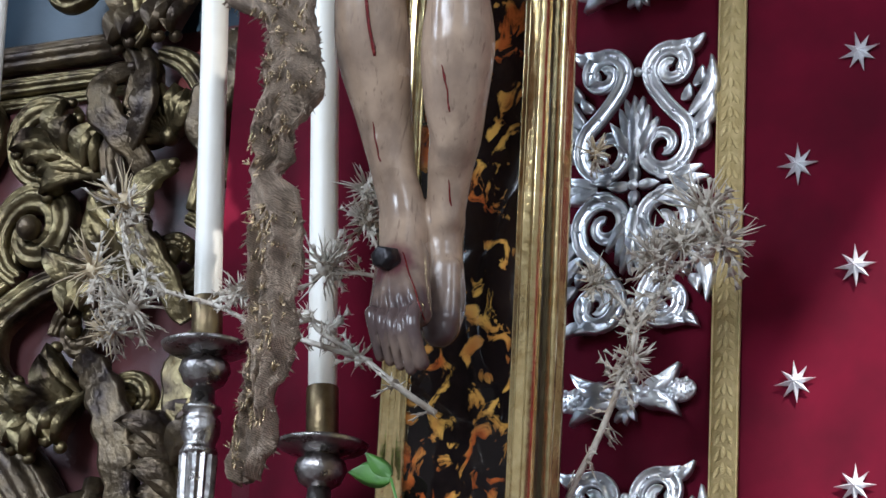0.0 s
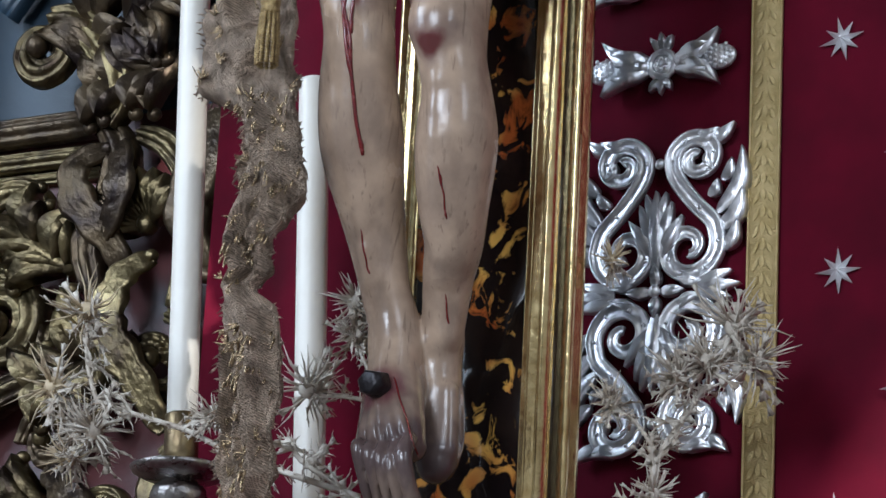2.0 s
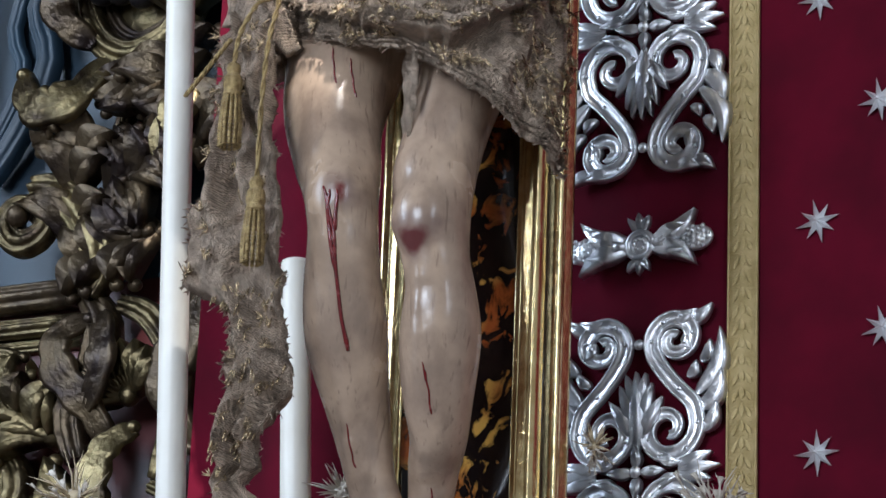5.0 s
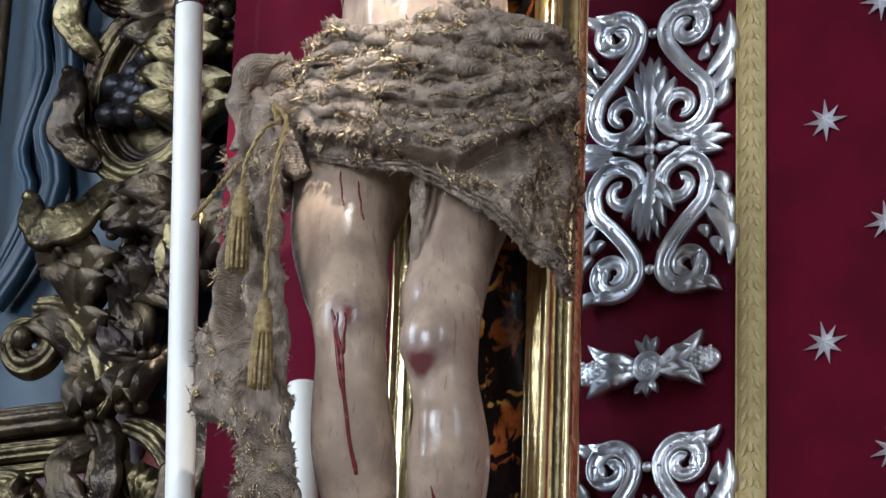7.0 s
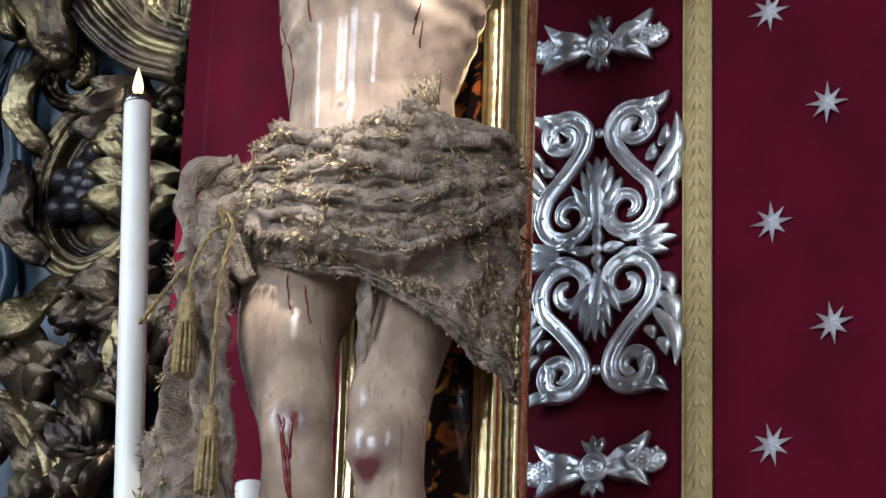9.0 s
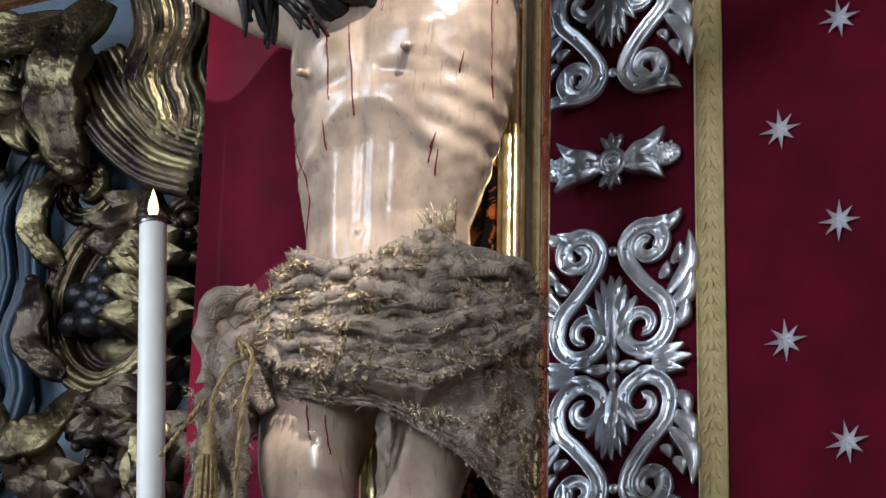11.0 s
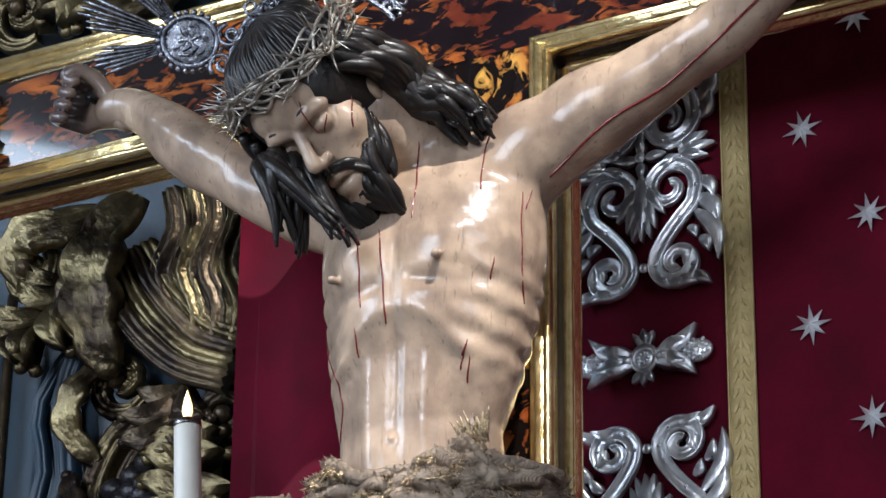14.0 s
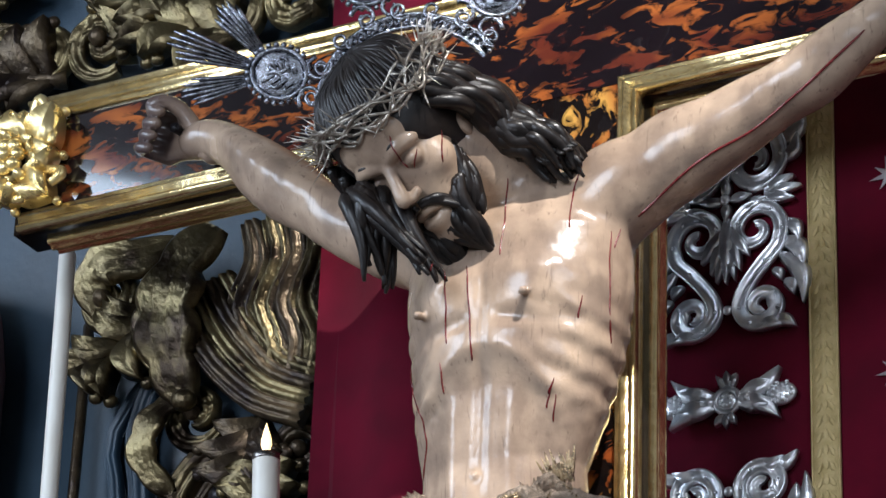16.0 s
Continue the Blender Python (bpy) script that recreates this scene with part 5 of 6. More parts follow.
    def sheet(i, j, back=0.0):
        z = 3.09 - (3.09 - 1.959) * i / n
        u = 2 * j / m - 1
        x0, y0, hw = col(1, z), col(2, z), col(3, z)
        hw *= 1.24 + 0.16 * wave3(z * 26, u, 2.0) * (abs(u) > 0.8)
        y = y0 + 0.013 * math.sin(u * 4.2 + z * 7 + 2 * wave3(z * 6, 0, 0)) + 0.024 * wave3(u * 2.2, z * 20, 4.0) + 0.010 * wave3(u * 5, z * 50, 7.0) + 0.004 * wave3(u * 11, z * 110, 3.0) + 0.008 * math.sin(u * 8 + 5 * wave3(z * 5, 2.0, 0) + 12 * z) + 0.020 * u * u
        slump = 0.014 * wave3(u * 1.5, z * 10, 11.0)
        return Vector((x0 + hw * u * 0.93 + 0.004 * wave3(z * 50, u * 3, 1), y + back - 0.22 * hw * u, z + slump * (0 if i in (0, n) else 1)))
    verts = [sheet(i, j, b) for b in (0.0, 0.010) for i in range(n + 1) for j in range(m + 1)]
    k = m + 1
    o = (n + 1) * k
    faces = [(i * k + j, (i + 1) * k + j, (i + 1) * k + j + 1, i * k + j + 1) for i in range(n) for j in range(m)]
    faces += [tuple(q + o for q in f[::-1]) for f in faces]
    for i in range(n):
        for j in (0, m):
            f = (i * k + j, (i + 1) * k + j, (i + 1) * k + j + o, i * k + j + o)
            faces.append(f if j else f[::-1])
    tail = part("hanging_end", s.add(verts, faces), CLOTH, t)
    for q in range(750):
        i, j = rng.randint(2, n - 2), rng.choice((0, 0, m, m, 1, m - 1))
        p = sheet(i, j, 0.002)
        e = p + Vector(((1 if j > 2 else -1) * rng.uniform(0.001, 0.011), rng.uniform(-0.01, 0.004), rng.uniform(-0.014, 0.006)))
        fr.leaf(p, e, rng.uniform(0.0009, 0.0020), 0.001, steps=3)
    for q in range(110):
        i, j = rng.randint(5, n - 3), rng.randint(2, m - 2)
        c = sheet(i, j, -0.001)
        a0 = rng.random() * 6.3
        for w in range(rng.randint(5, 9)):
            a = a0 + w * rng.uniform(0.2, 0.5)
            sp.leaf(c, c + Vector((math.cos(a), -0.25, math.sin(a))) * rng.uniform(0.008, 0.018), rng.uniform(0.0006, 0.0013), 0.0014, steps=4)
    for row in range(7):
        # rows of gathered gold braid across the hanging end
        i = int(n * (0.38 + 0.085 * row + 0.04 * rng.random()))
        for j in range(2, m - 1):
            c = sheet(max(2, min(n - 2, i + int(3 * math.sin(j * 0.5 + row)))), j, -0.002)
            if rng.random() < 0.8:
                sp.leaf(c, c + Vector((rng.uniform(-0.004, 0.004), -0.004, -0.009 - 0.008 * rng.random())), 0.0016, 0.002, steps=4)
    tagged(part("frayed_edge", fr, CLOTH, tail, "frayed thread ends"), kind="stuff")
    tagged(part("metal_thread_braid", sp, LACE, tail, "rows of tarnished gold thread"), kind="stuff")
    return t


loincloth()


def tassel(top, turn, cord_pts):
    t = thing("gold_tassel", "gold thread tassel hanging on a twisted cord", "tassel", top, "gold tassels")
    o = Vector(top)
    pts = curve_points([Vector(p) - o for p in cord_pts], 10)
    s = Shape()
    for ph in (0, math.pi):
        s.tube([p + Vector((math.cos(i * 0.9 + ph), math.sin(i * 0.9 + ph), 0)) * 0.0018 for i, p in enumerate(pts)], 0.0021, 6)
    part("cord", s, TASSEL, t)
    part("tassel_head", Shape().lathe([(0.004, 0.004), (0.008, 0.0), (0.010, -0.006), (0.008, -0.012), (0.012, -0.018), (0.013, -0.030), (0.011, -0.036), (0.013, -0.040), (0.011, -0.045)], n=20), TASSEL, t)
    for k in range(12):
        a = k * math.pi / 6
        s = Shape()
        line, rad = [], []
        for i in range(45):
            z = -0.044 - 0.0016 * i
            q = 0.0095 + 0.0035 * math.sin(i / 44 * 2.2) + 0.0006 * math.sin(k * 3)
            line.append((q * math.cos(a), q * math.sin(a), z))
            rad.append(0.0024 + 0.0009 * math.sin(i * 2.1))
        s.tube(line, rad, 7)
        part("bullion_strand", s, TASSEL, t)
    return t


tassel((-0.125, -0.330, 2.788), 0, [(-0.125, -0.330, 2.786), (-0.122, -0.334, 2.90), (-0.118, -0.332, 2.98), (-0.124, -0.305, 3.05), (-0.17, -0.27, 3.10)])
short = tassel((-0.167, -0.335, 2.950), 0, [(-0.167, -0.335, 2.948), (-0.158, -0.340, 2.99), (-0.136, -0.337, 3.03), (-0.130, -0.318, 3.045), (-0.17, -0.27, 3.10)])
tail_end = Shape()
for ph in (0, 2.1, 4.2):
    tail_end.tube([(-0.010 - 0.0026 * i + 0.002 * math.cos(i * 0.8 + ph), 0.004 + 0.002 * math.sin(i * 0.8 + ph), 0.040 - 0.0028 * i) for i in range(26)], 0.0019, 6)
part("loose_cord_end", tail_end, TASSEL, short)


# ---- crown of thorns and silver rays on the head ----
def thorn_crown():
    t = thing("crown_of_thorns", "silvered crown of tangled thorn twigs", "crown")
    rng = random.Random(21)
    for k in range(8):
        ph, dr = rng.random() * 6.3, rng.uniform(-0.002, 0.010)
        ctrl = []
        for i in range(19):
            a = 2 * math.pi * i / 17 + ph
            ctrl.append(at_head((0.090 + dr) * math.sin(a) * rng.uniform(0.96, 1.10), (0.100 + dr) * math.cos(a) * rng.uniform(0.96, 1.08) - 0.008, 0.043 + 0.016 * math.sin(3 * a + ph * 1.7) + rng.uniform(-0.012, 0.012)))
        pts = curve_points(ctrl, 5)
        s = Shape().tube(pts, 0.0024, 6)
        for i in range(0, len(pts) - 1, 3):
            d = (pts[i + 1] - pts[i]).normalized()
            out = (pts[i] - HEAD_C).normalized()
            w = (out * rng.uniform(0.2, 1.0) + d * rng.uniform(-0.9, 0.9) + HEAD_U * rng.uniform(-0.7, 1.0)).normalized()
            s.tube([pts[i], pts[i] + w * 0.010, pts[i] + w * rng.uniform(0.020, 0.042)], [0.0021, 0.0015, 0.0003], 5)
        part("thorn_twig", s, THORN, t)
    return t


thorn_crown()


def silver_rays():
    """Three chased plaques with bundles of rays on a curved band behind the head."""
    t = thing("silver_halo", "dark chased silver halo plaques with bundles of rays", "halo")
    o, e1, e2 = Vector((-0.205, -0.262, 3.866)), Vector((0.88, 0.46, 0.05)).normalized(), Vector((0.06, -0.22, 0.97))
    e2 = (e2 - e1 * e2.dot(e1)).normalized()
    nrm = e1.cross(e2).normalized()
    if nrm.y > 0:
        nrm = -nrm
    P = lambda x, z, h=0.0: o + (e1 * x + e2 * z + nrm * h) * 1.10
    band = Shape()
    arc = [P(0.075 + 0.125 * math.cos(radians(a)), -0.035 + 0.125 * math.sin(radians(a))) for a in range(40, 201, 5)]
    band.sweep(arc, [(-0.013, 0), (-0.013, 0.006), (-0.009, 0.008), (-0.006, 0.004), (0.006, 0.004), (0.009, 0.008), (0.013, 0.006), (0.013, 0)], normal=nrm)
    for p in arc:
        band.ball(p + nrm * 0.007, 0.0042, 7, 5)
    for a in range(45, 200, 18):
        c = (0.075 + 0.140 * math.cos(radians(a)), -0.035 + 0.140 * math.sin(radians(a)))
        sp = spiral(c, 0.003, 0.014, a - 200, a + 240)
        band.tube([P(x, z, 0.006) for x, z in sp], [0.002 + 0.0018 * i / len(sp) for i in range(len(sp))], 6)
    part("band", band, DARK_SILVER, t)
    for ang, dist in ((163, 0.190), (110, 0.195), (57, 0.195)):
        d = Vector((math.cos(radians(ang)), math.sin(radians(ang))))
        q = Vector((-d.y, d.x))
        c = Vector((0.075, -0.035)) + d * dist
        L = lambda u, v, h=0.0: P(c.x + d.x * u + q.x * v, c.y + d.y * u + q.y * v, h)
        s = Shape().ball(L(0, 0, 0.002), (0.039, 0.038, 0.007), 24, 8, turn=Matrix((e1, e2, nrm)).transposed())
        s.tube([L(0.036 * math.cos(a), 0.034 * math.sin(a), 0.005) for a in [k * math.pi / 16 for k in range(33)]], 0.0040, 8)
        for k in range(26):
            a = k * 2 * math.pi / 26
            s.ball(L(0.042 * math.cos(a), 0.040 * math.sin(a), 0.004), 0.0046, 7, 5)
        for m in (1, -1):
            sp = [(u, v * m) for u, v in spiral((0.002, 0.013), 0.003, 0.014, -100, 330)]
            s.tube([L(u, v, 0.009) for u, v in sp], [0.0015 + 0.002 * i / len(sp) for i in range(len(sp))], 6)
            for k in range(4):
                s.leaf(L(-0.022 + 0.009 * k, 0.004 * m, 0.008), L(-0.014 + 0.011 * k, 0.019 * m, 0.008), 0.004, 0.004, normal=nrm)
            sp = [(u, v * m) for u, v in spiral((-0.050, 0.020), 0.004, 0.018, 20, 420)]
            s.tube([L(u, v, 0.005) for u, v in sp], [0.0022 + 0.002 * i / len(sp) for i in range(len(sp))], 6)
        plaque = part("plaque", s, DARK_SILVER, t)
        for g, (mid, length) in enumerate(((-34, 0.085), (-2, 0.115), (28, 0.090))):
            for k in range(6):
                a = radians(mid + (k - 2.5) * 3.4)
                ln = length * (1 - 0.07 * abs(k - 2.2)) + 0.006 * (k % 2)
                r0, r1 = 0.038, 0.040 + ln
                s = Shape().tube([L(r0 * math.cos(a), r0 * math.sin(a), 0.003), L(r1 * 0.9 * math.cos(a), r1 * 0.9 * math.sin(a), 0.003), L(r1 * math.cos(a), r1 * math.sin(a), 0.003)], [0.0026, 0.0042, 0.0014], 6, flat=0.8)
                part("ray", s, DARK_SILVER, plaque)
    return t


silver_rays()


# ---- dried thistles ----
def thistle(name_label, stems, heads, leaves, seed, centre):
    t = thing("dried_thistle", name_label, "thistle", (0, 0, 0), "dried thistles")
    rng = random.Random(seed)
    def rv():
        return Vector((rng.gauss(0, 1), rng.gauss(0, 1), rng.gauss(0, 1))).normalized()
    def spike(s, p, d, ln, r):
        bend = rv() * ln * 0.12
        s.tube([p, p + d * ln * 0.5 + bend, p + d * ln + bend * 0.3], [r, r * 0.65, 0.0002], 5)
    def spiny_leaf(s, p, d, ln, w):
        """A jagged blade with a spine on each tooth."""
        up = rv()
        up = (up - d * up.dot(d)).normalized()
        side = d.cross(up)
        spine = [p + d * ln * k / 6 + up * ln * 0.18 * math.sin(k / 6 * 2.4) for k in range(7)]
        s.tube(spine, [w * 0.22 * (1 - k / 7) + 0.0006 for k in range(7)], 5)
        for k in range(1, 6, 2):
            for m in (1, -1):
                q = w * (1.7 - 0.22 * k) * rng.uniform(0.7, 1.2)
                e = spine[k] + side * m * q + d * ln * 0.14 + up * q * 0.5 * rng.uniform(-0.4, 0.9)
                o = len(s.v)
                th = up * 0.0007
                a, b = spine[k - 1], spine[min(k + 1, 6)]
                s.add([a + th, b + th, e, a - th, b - th], [(0, 1, 2), (4, 3, 2), (0, 3, 4, 1), (0, 2, 3), (1, 4, 2)])
                spike(s, e - (e - spine[k]) * 0.25, (e - spine[k]).normalized(), q * 1.25, 0.0011)
    for line, r in stems:
        pts = curve_points(line, 6)
        s = Shape().tube(pts, [r * (1 - 0.35 * i / len(pts)) for i in range(len(pts))], 7)
        for i in range(1, len(pts) - 1):
            for k in range(3):
                spike(s, pts[i], (rv() + (pts[i + 1] - pts[i]).normalized() * 0.5).normalized(), rng.uniform(0.008, 0.016), 0.0016)
        part("stem", s, THISTLE, t)
    for c, size in heads:
        c = Vector(c)
        d0 = (c - Vector(centre)).normalized()
        s = Shape().ball(c, size * 0.30, 9, 6)
        for k in range(30):
            d = (rv() + d0 * 0.45).normalized()
            spike(s, c + d * size * 0.2, d, size * rng.uniform(0.6, 1.5), 0.0021)
        h = part("flower_head", s, STRAW if rng.random() < 0.45 else THISTLE, t)
        for k in range(11):
            s = Shape()
            d = (rv() - d0 * 0.05).normalized()
            spiny_leaf(s, c - d0 * size * 0.2 + d * size * 0.15, d, size * rng.uniform(0.8, 1.5), size * rng.uniform(0.16, 0.28))
            part("bract", s, THISTLE, h)
    for c, d, ln in leaves:
        s = Shape()
        spiny_leaf(s, Vector(c), Vector(d).normalized(), ln, ln * 0.20)
        part("leaf", s, THISTLE, t)
    return t


def along(line, count, ln, seed):
    rng = random.Random(seed)
    pts = curve_points(line, 8)
    out = []
    for k in range(count):
        p = pts[int(rng.random() * (len(pts) - 2)) + 1]
        out.append((p, (rng.gauss(0, 1), rng.gauss(0, 0.7), rng.gauss(0.2, 0.8)), ln * rng.uniform(0.7, 1.2)))
    return out


A1 = [(-0.10, -0.08, 2.18), (-0.20, -0.10, 2.215), (-0.294, -0.10, 2.253), (-0.354, -0.10, 2.283), (-0.434, -0.10, 2.311), (-0.501, -0.10, 2.336)]
A2 = [(-0.501, -0.10, 2.336), (-0.52, -0.10, 2.386), (-0.529, -0.10, 2.440)]
A3 = [(-0.44, -0.10, 2.312), (-0.49, -0.105, 2.295), (-0.52, -0.11, 2.27)]
thistle("dried pale grey thistle branch with spiny heads", [(A1, 0.0045), (A2, 0.0035), (A3, 0.003)],
        [((-0.528, -0.10, 2.462), 0.046), ((-0.573, -0.10, 2.362), 0.046), ((-0.488, -0.12, 2.288), 0.046), ((-0.530, -0.11, 2.255), 0.034), ((-0.305, -0.11, 2.295), 0.030), ((-0.545, -0.08, 2.310), 0.034)],
        along(A1, 12, 0.050, 1) + along(A2, 6, 0.045, 2), 31, (-0.45, -0.05, 2.25))
B1 = [(-0.02, -0.03, 2.11), (-0.057, -0.08, 2.140), (-0.114, -0.08, 2.186), (-0.191, -0.08, 2.236), (-0.20, -0.085, 2.262)]
B2 = [(-0.05, -0.04, 2.295), (-0.121, -0.08, 2.312), (-0.178, -0.08, 2.318)]
B3 = [(-0.09, -0.05, 2.32), (-0.115, -0.07, 2.37), (-0.124, -0.08, 2.42)]
thistle("dried grey thistle stems with thorny leaves", [(B1, 0.0050), (B2, 0.0035), (B3, 0.0030)],
        [((-0.186, -0.08, 2.330), 0.046), ((-0.122, -0.08, 2.440), 0.036), ((-0.130, -0.07, 2.398), 0.034)],
        along(B1, 13, 0.048, 3) + along(B2, 5, 0.035, 4) + along(B3, 6, 0.036, 5), 32, (-0.05, -0.03, 2.20))
C1 = [(0.10, 0.15, 1.95), (0.121, 0.12, 2.016), (0.163, 0.12, 2.097), (0.204, 0.12, 2.200), (0.220, 0.12, 2.257), (0.263, 0.12, 2.319), (0.314, 0.12, 2.389)]
C2 = [(0.220, 0.12, 2.257), (0.19, 0.125, 2.300), (0.156, 0.12, 2.331)]
thistle("dried straw-coloured thistle branch with spiny heads", [(C1, 0.0055), (C2, 0.0035)],
        [((0.322, 0.12, 2.422), 0.052), ((0.249, 0.11, 2.358), 0.044), ((0.352, 0.12, 2.374), 0.042), ((0.222, 0.105, 2.205), 0.030), ((0.150, 0.12, 2.335), 0.030), ((0.158, 0.09, 2.520), 0.022), ((0.290, 0.11, 2.375), 0.040)],
        along(C1, 26, 0.048, 6) + along(C2, 7, 0.040, 7), 33, (0.18, 0.14, 2.15))


def green_leaf():
    t = thing("green_leaf", "fresh green leaf beside the foot of the cross", "leaf", (-0.075, -0.05, 1.98))
    part("blade", Shape().leaf((0.0, 0, 0.035), (-0.062, -0.01, 0.045), 0.020, 0.004, steps=10, bend=0.06), LEAF, t)
    part("blade_low", Shape().leaf((0.0, 0, 0.038), (-0.035, -0.01, 0.072), 0.014, 0.004, steps=10, bend=-0.06), LEAF, t)
    part("stalk", Shape().tube([(0.0, 0, 0.036), (0.015, 0.01, -0.02), (0.02, 0.02, -0.53)], 0.0022, 6), LEAF, t)


green_leaf()


# ---- carved altarpiece beside the hanging ----
def altarpiece():
    t = thing("gilded_altarpiece", "baroque altarpiece of worn gilded carving on blue and maroon panels", "altarpiece", (0, 0, 0))
    rng = random.Random(8)
    part("lower_panel", Shape().box((-2.6, 0.52, 1.2), (-0.56, 0.60, 3.02)), MAROON, t, "dark maroon painted panel", False)
    part("upper_panel", Shape().box((-2.6, 0.53, 3.02), (-0.56, 0.61, 5.8)), BLUE, t, "blue painted panel", False)
    gold = lambda: OLD_GOLD if rng.random() < 0.6 else BROWN_GOLD
    HALF = [(-1, 0), (-1, 0.45), (-0.82, 0.75), (-0.62, 0.80), (-0.50, 0.62), (-0.30, 0.78), (0.0, 1.0), (0.30, 0.78), (0.50, 0.62), (0.62, 0.80), (0.82, 0.75), (1, 0.45), (1, 0)]
    def band(pts2, w, y=0.50, mat=None, name="carved_scroll", taper=True, h=None):
        pts = curve_points([(x, y, z) for x, z in pts2], 3)
        n = len(pts)
        pts = [p + Vector((0, 0.006 * wave3(i * 0.2, p.x * 5, p.z * 5), 0)) for i, p in enumerate(pts)]
        sc = [(0.45 + 0.75 * math.sin(math.pi * (0.12 + 0.82 * i / n))) if taper else 1.0 for i in range(n)]
        prof = [(a * w, b * (h or w * 1.5)) for a, b in HALF]
        return part(name, Shape().sweep(pts, prof, sc), mat or gold(), t)
    def lobed(pts2, w, y=0.46, mat=None, lobes=5, name="acanthus_blade"):
        """A broad carved leaf: grooved, with a scalloped outline and a rolled tip."""
        pts = curve_points([(x, y, z) for x, z in pts2], 8)
        n = len(pts)
        out, sc = [], []
        for i, p in enumerate(pts):
            u = i / (n - 1)
            out.append(p + Vector((0, -0.045 * math.sin(u * 2.9), 0)))
            sc.append(max(0.12, (0.55 + 0.6 * math.sin(math.pi * min(1, u * 1.05))) * (0.74 + 0.26 * abs(math.sin(u * math.pi * lobes)))))
        prof = [(-w, 0), (-w * 0.96, w * 0.30), (-w * 0.72, w * 0.48), (-w * 0.50, w * 0.26), (-w * 0.26, w * 0.50), (0, w * 0.28), (w * 0.26, w * 0.50), (w * 0.50, w * 0.26), (w * 0.72, w * 0.48), (w * 0.96, w * 0.30), (w, 0)]
        s = Shape().sweep(out, prof, sc)
        s.ball(out[-1] + Vector((0, -w * 0.25, 0)), (w * 0.40, w * 0.34, w * 0.34), 12, 8)
        return part(name, s, mat or gold(), t)
    def curl(cx, cz, r, a0, turns, w, y=0.50, mat=None):
        band(spiral((cx, cz), r * 0.16, r, a0 - 360 * turns, a0, 30), w, y, mat)
        s = Shape().ball((cx, y - w * 1.6, cz), (w * 0.9, w * 0.9, w * 0.9), 12, 8)
        part("scroll_eye", s, gold(), t)
    def plume(x, z, ang, ln, w, n=4, y=0.47, mat=None, spread=70):
        """An acanthus spray: curled leaves along a bent rib."""
        d = Vector((math.cos(radians(ang)), 0, math.sin(radians(ang))))
        q = Vector((-d.z, 0, d.x))
        rib = [Vector((x, y, z)) + d * ln * k / 8 + q * ln * 0.14 * math.sin(k / 8 * 3.0) + Vector((0, -0.035 * math.sin(k / 8 * 3.1), 0)) for k in range(9)]
        mat = mat or gold()
        spray = part("acanthus_rib", Shape().tube(rib, [w * 0.30 * (1.1 - k / 9) for k in range(9)], 8), mat, t)
        for k in range(n):
            i = 1 + int(6 * k / n)
            for m in (1, -1):
                a = radians(ang + m * (spread - 5 * k) + rng.uniform(-9, 9))
                e = rib[i] + Vector((math.cos(a), rng.uniform(-0.25, 0.10), math.sin(a))) * w * rng.uniform(1.3, 1.9) * (1.1 - 0.07 * k)
                s = Shape().leaf(rib[i], e, w * 0.58, w * 0.55, bend=0.22 * m, steps=9, base=0.5)
                s.ball(e + Vector((0, -0.006, 0)), (w * 0.24, w * 0.20, w * 0.20), 10, 6)
                part("acanthus_leaf", s, mat, spray)
    def shell(x, z, r, ang, y=0.46, n=9):
        boss = part("shell", Shape().ball((x, y - 0.01, z), r * 0.22, 10, 7), OLD_GOLD, t)
        for k in range(n):
            a = radians(ang - 75 + 150 * k / (n - 1))
            part("shell_lobe", Shape().leaf((x, y, z), (x + r * math.cos(a), y - 0.01, z + r * math.sin(a)), r * 0.20, r * 0.35, steps=8, base=0.3), OLD_GOLD, boss)
    # lower tier
    curl(-1.100, 2.665, 0.090, 250, 1.35, 0.026, 0.49)
    band([(-1.02, 2.66), (-1.03, 2.58), (-1.10, 2.55), (-1.17, 2.50), (-1.17, 2.42), (-1.11, 2.365), (-1.02, 2.35), (-0.97, 2.38)], 0.026, 0.49, OLD_GOLD)
    curl(-1.085, 2.835, 0.085, 300, 1.3, 0.022, 0.48)
    for dz, w, dy in ((3.005, 0.024, 0.0), (2.958, 0.017, 0.012), (2.928, 0.012, 0.02)):
        band([(-1.9, dz), (-1.5, dz), (-1.2, dz), (-0.965, dz - 0.004)], w, 0.50 + dy, BROWN_GOLD if w > 0.02 else OLD_GOLD, "cornice_moulding", False)
    band([(-1.30, 2.40), (-1.16, 2.30), (-1.06, 2.20), (-0.99, 2.06), (-0.97, 1.9)], 0.040, 0.49, BROWN_GOLD, "framing_moulding")
    band([(-1.36, 2.34), (-1.20, 2.245), (-1.11, 2.16), (-1.05, 2.0)], 0.020, 0.49, OLD_GOLD, "framing_moulding")
    plume(-0.93, 3.02, 80, 0.26, 0.062, mat=BROWN_GOLD)
    lobed([(-0.85, 2.72), (-0.88, 2.78), (-0.93, 2.84), (-0.94, 2.90), (-0.90, 2.93)], 0.030, 0.45, BROWN_GOLD)
    plume(-0.96, 2.74, 130, 0.16, 0.050)
    lobed([(-0.76, 2.46), (-0.80, 2.54), (-0.85, 2.62), (-0.84, 2.70), (-0.80, 2.74)], 0.032, 0.45, OLD_GOLD, 7)
    lobed([(-0.72, 2.98), (-0.70, 2.88), (-0.73, 2.80), (-0.70, 2.70)], 0.040, 0.46, BROWN_GOLD)
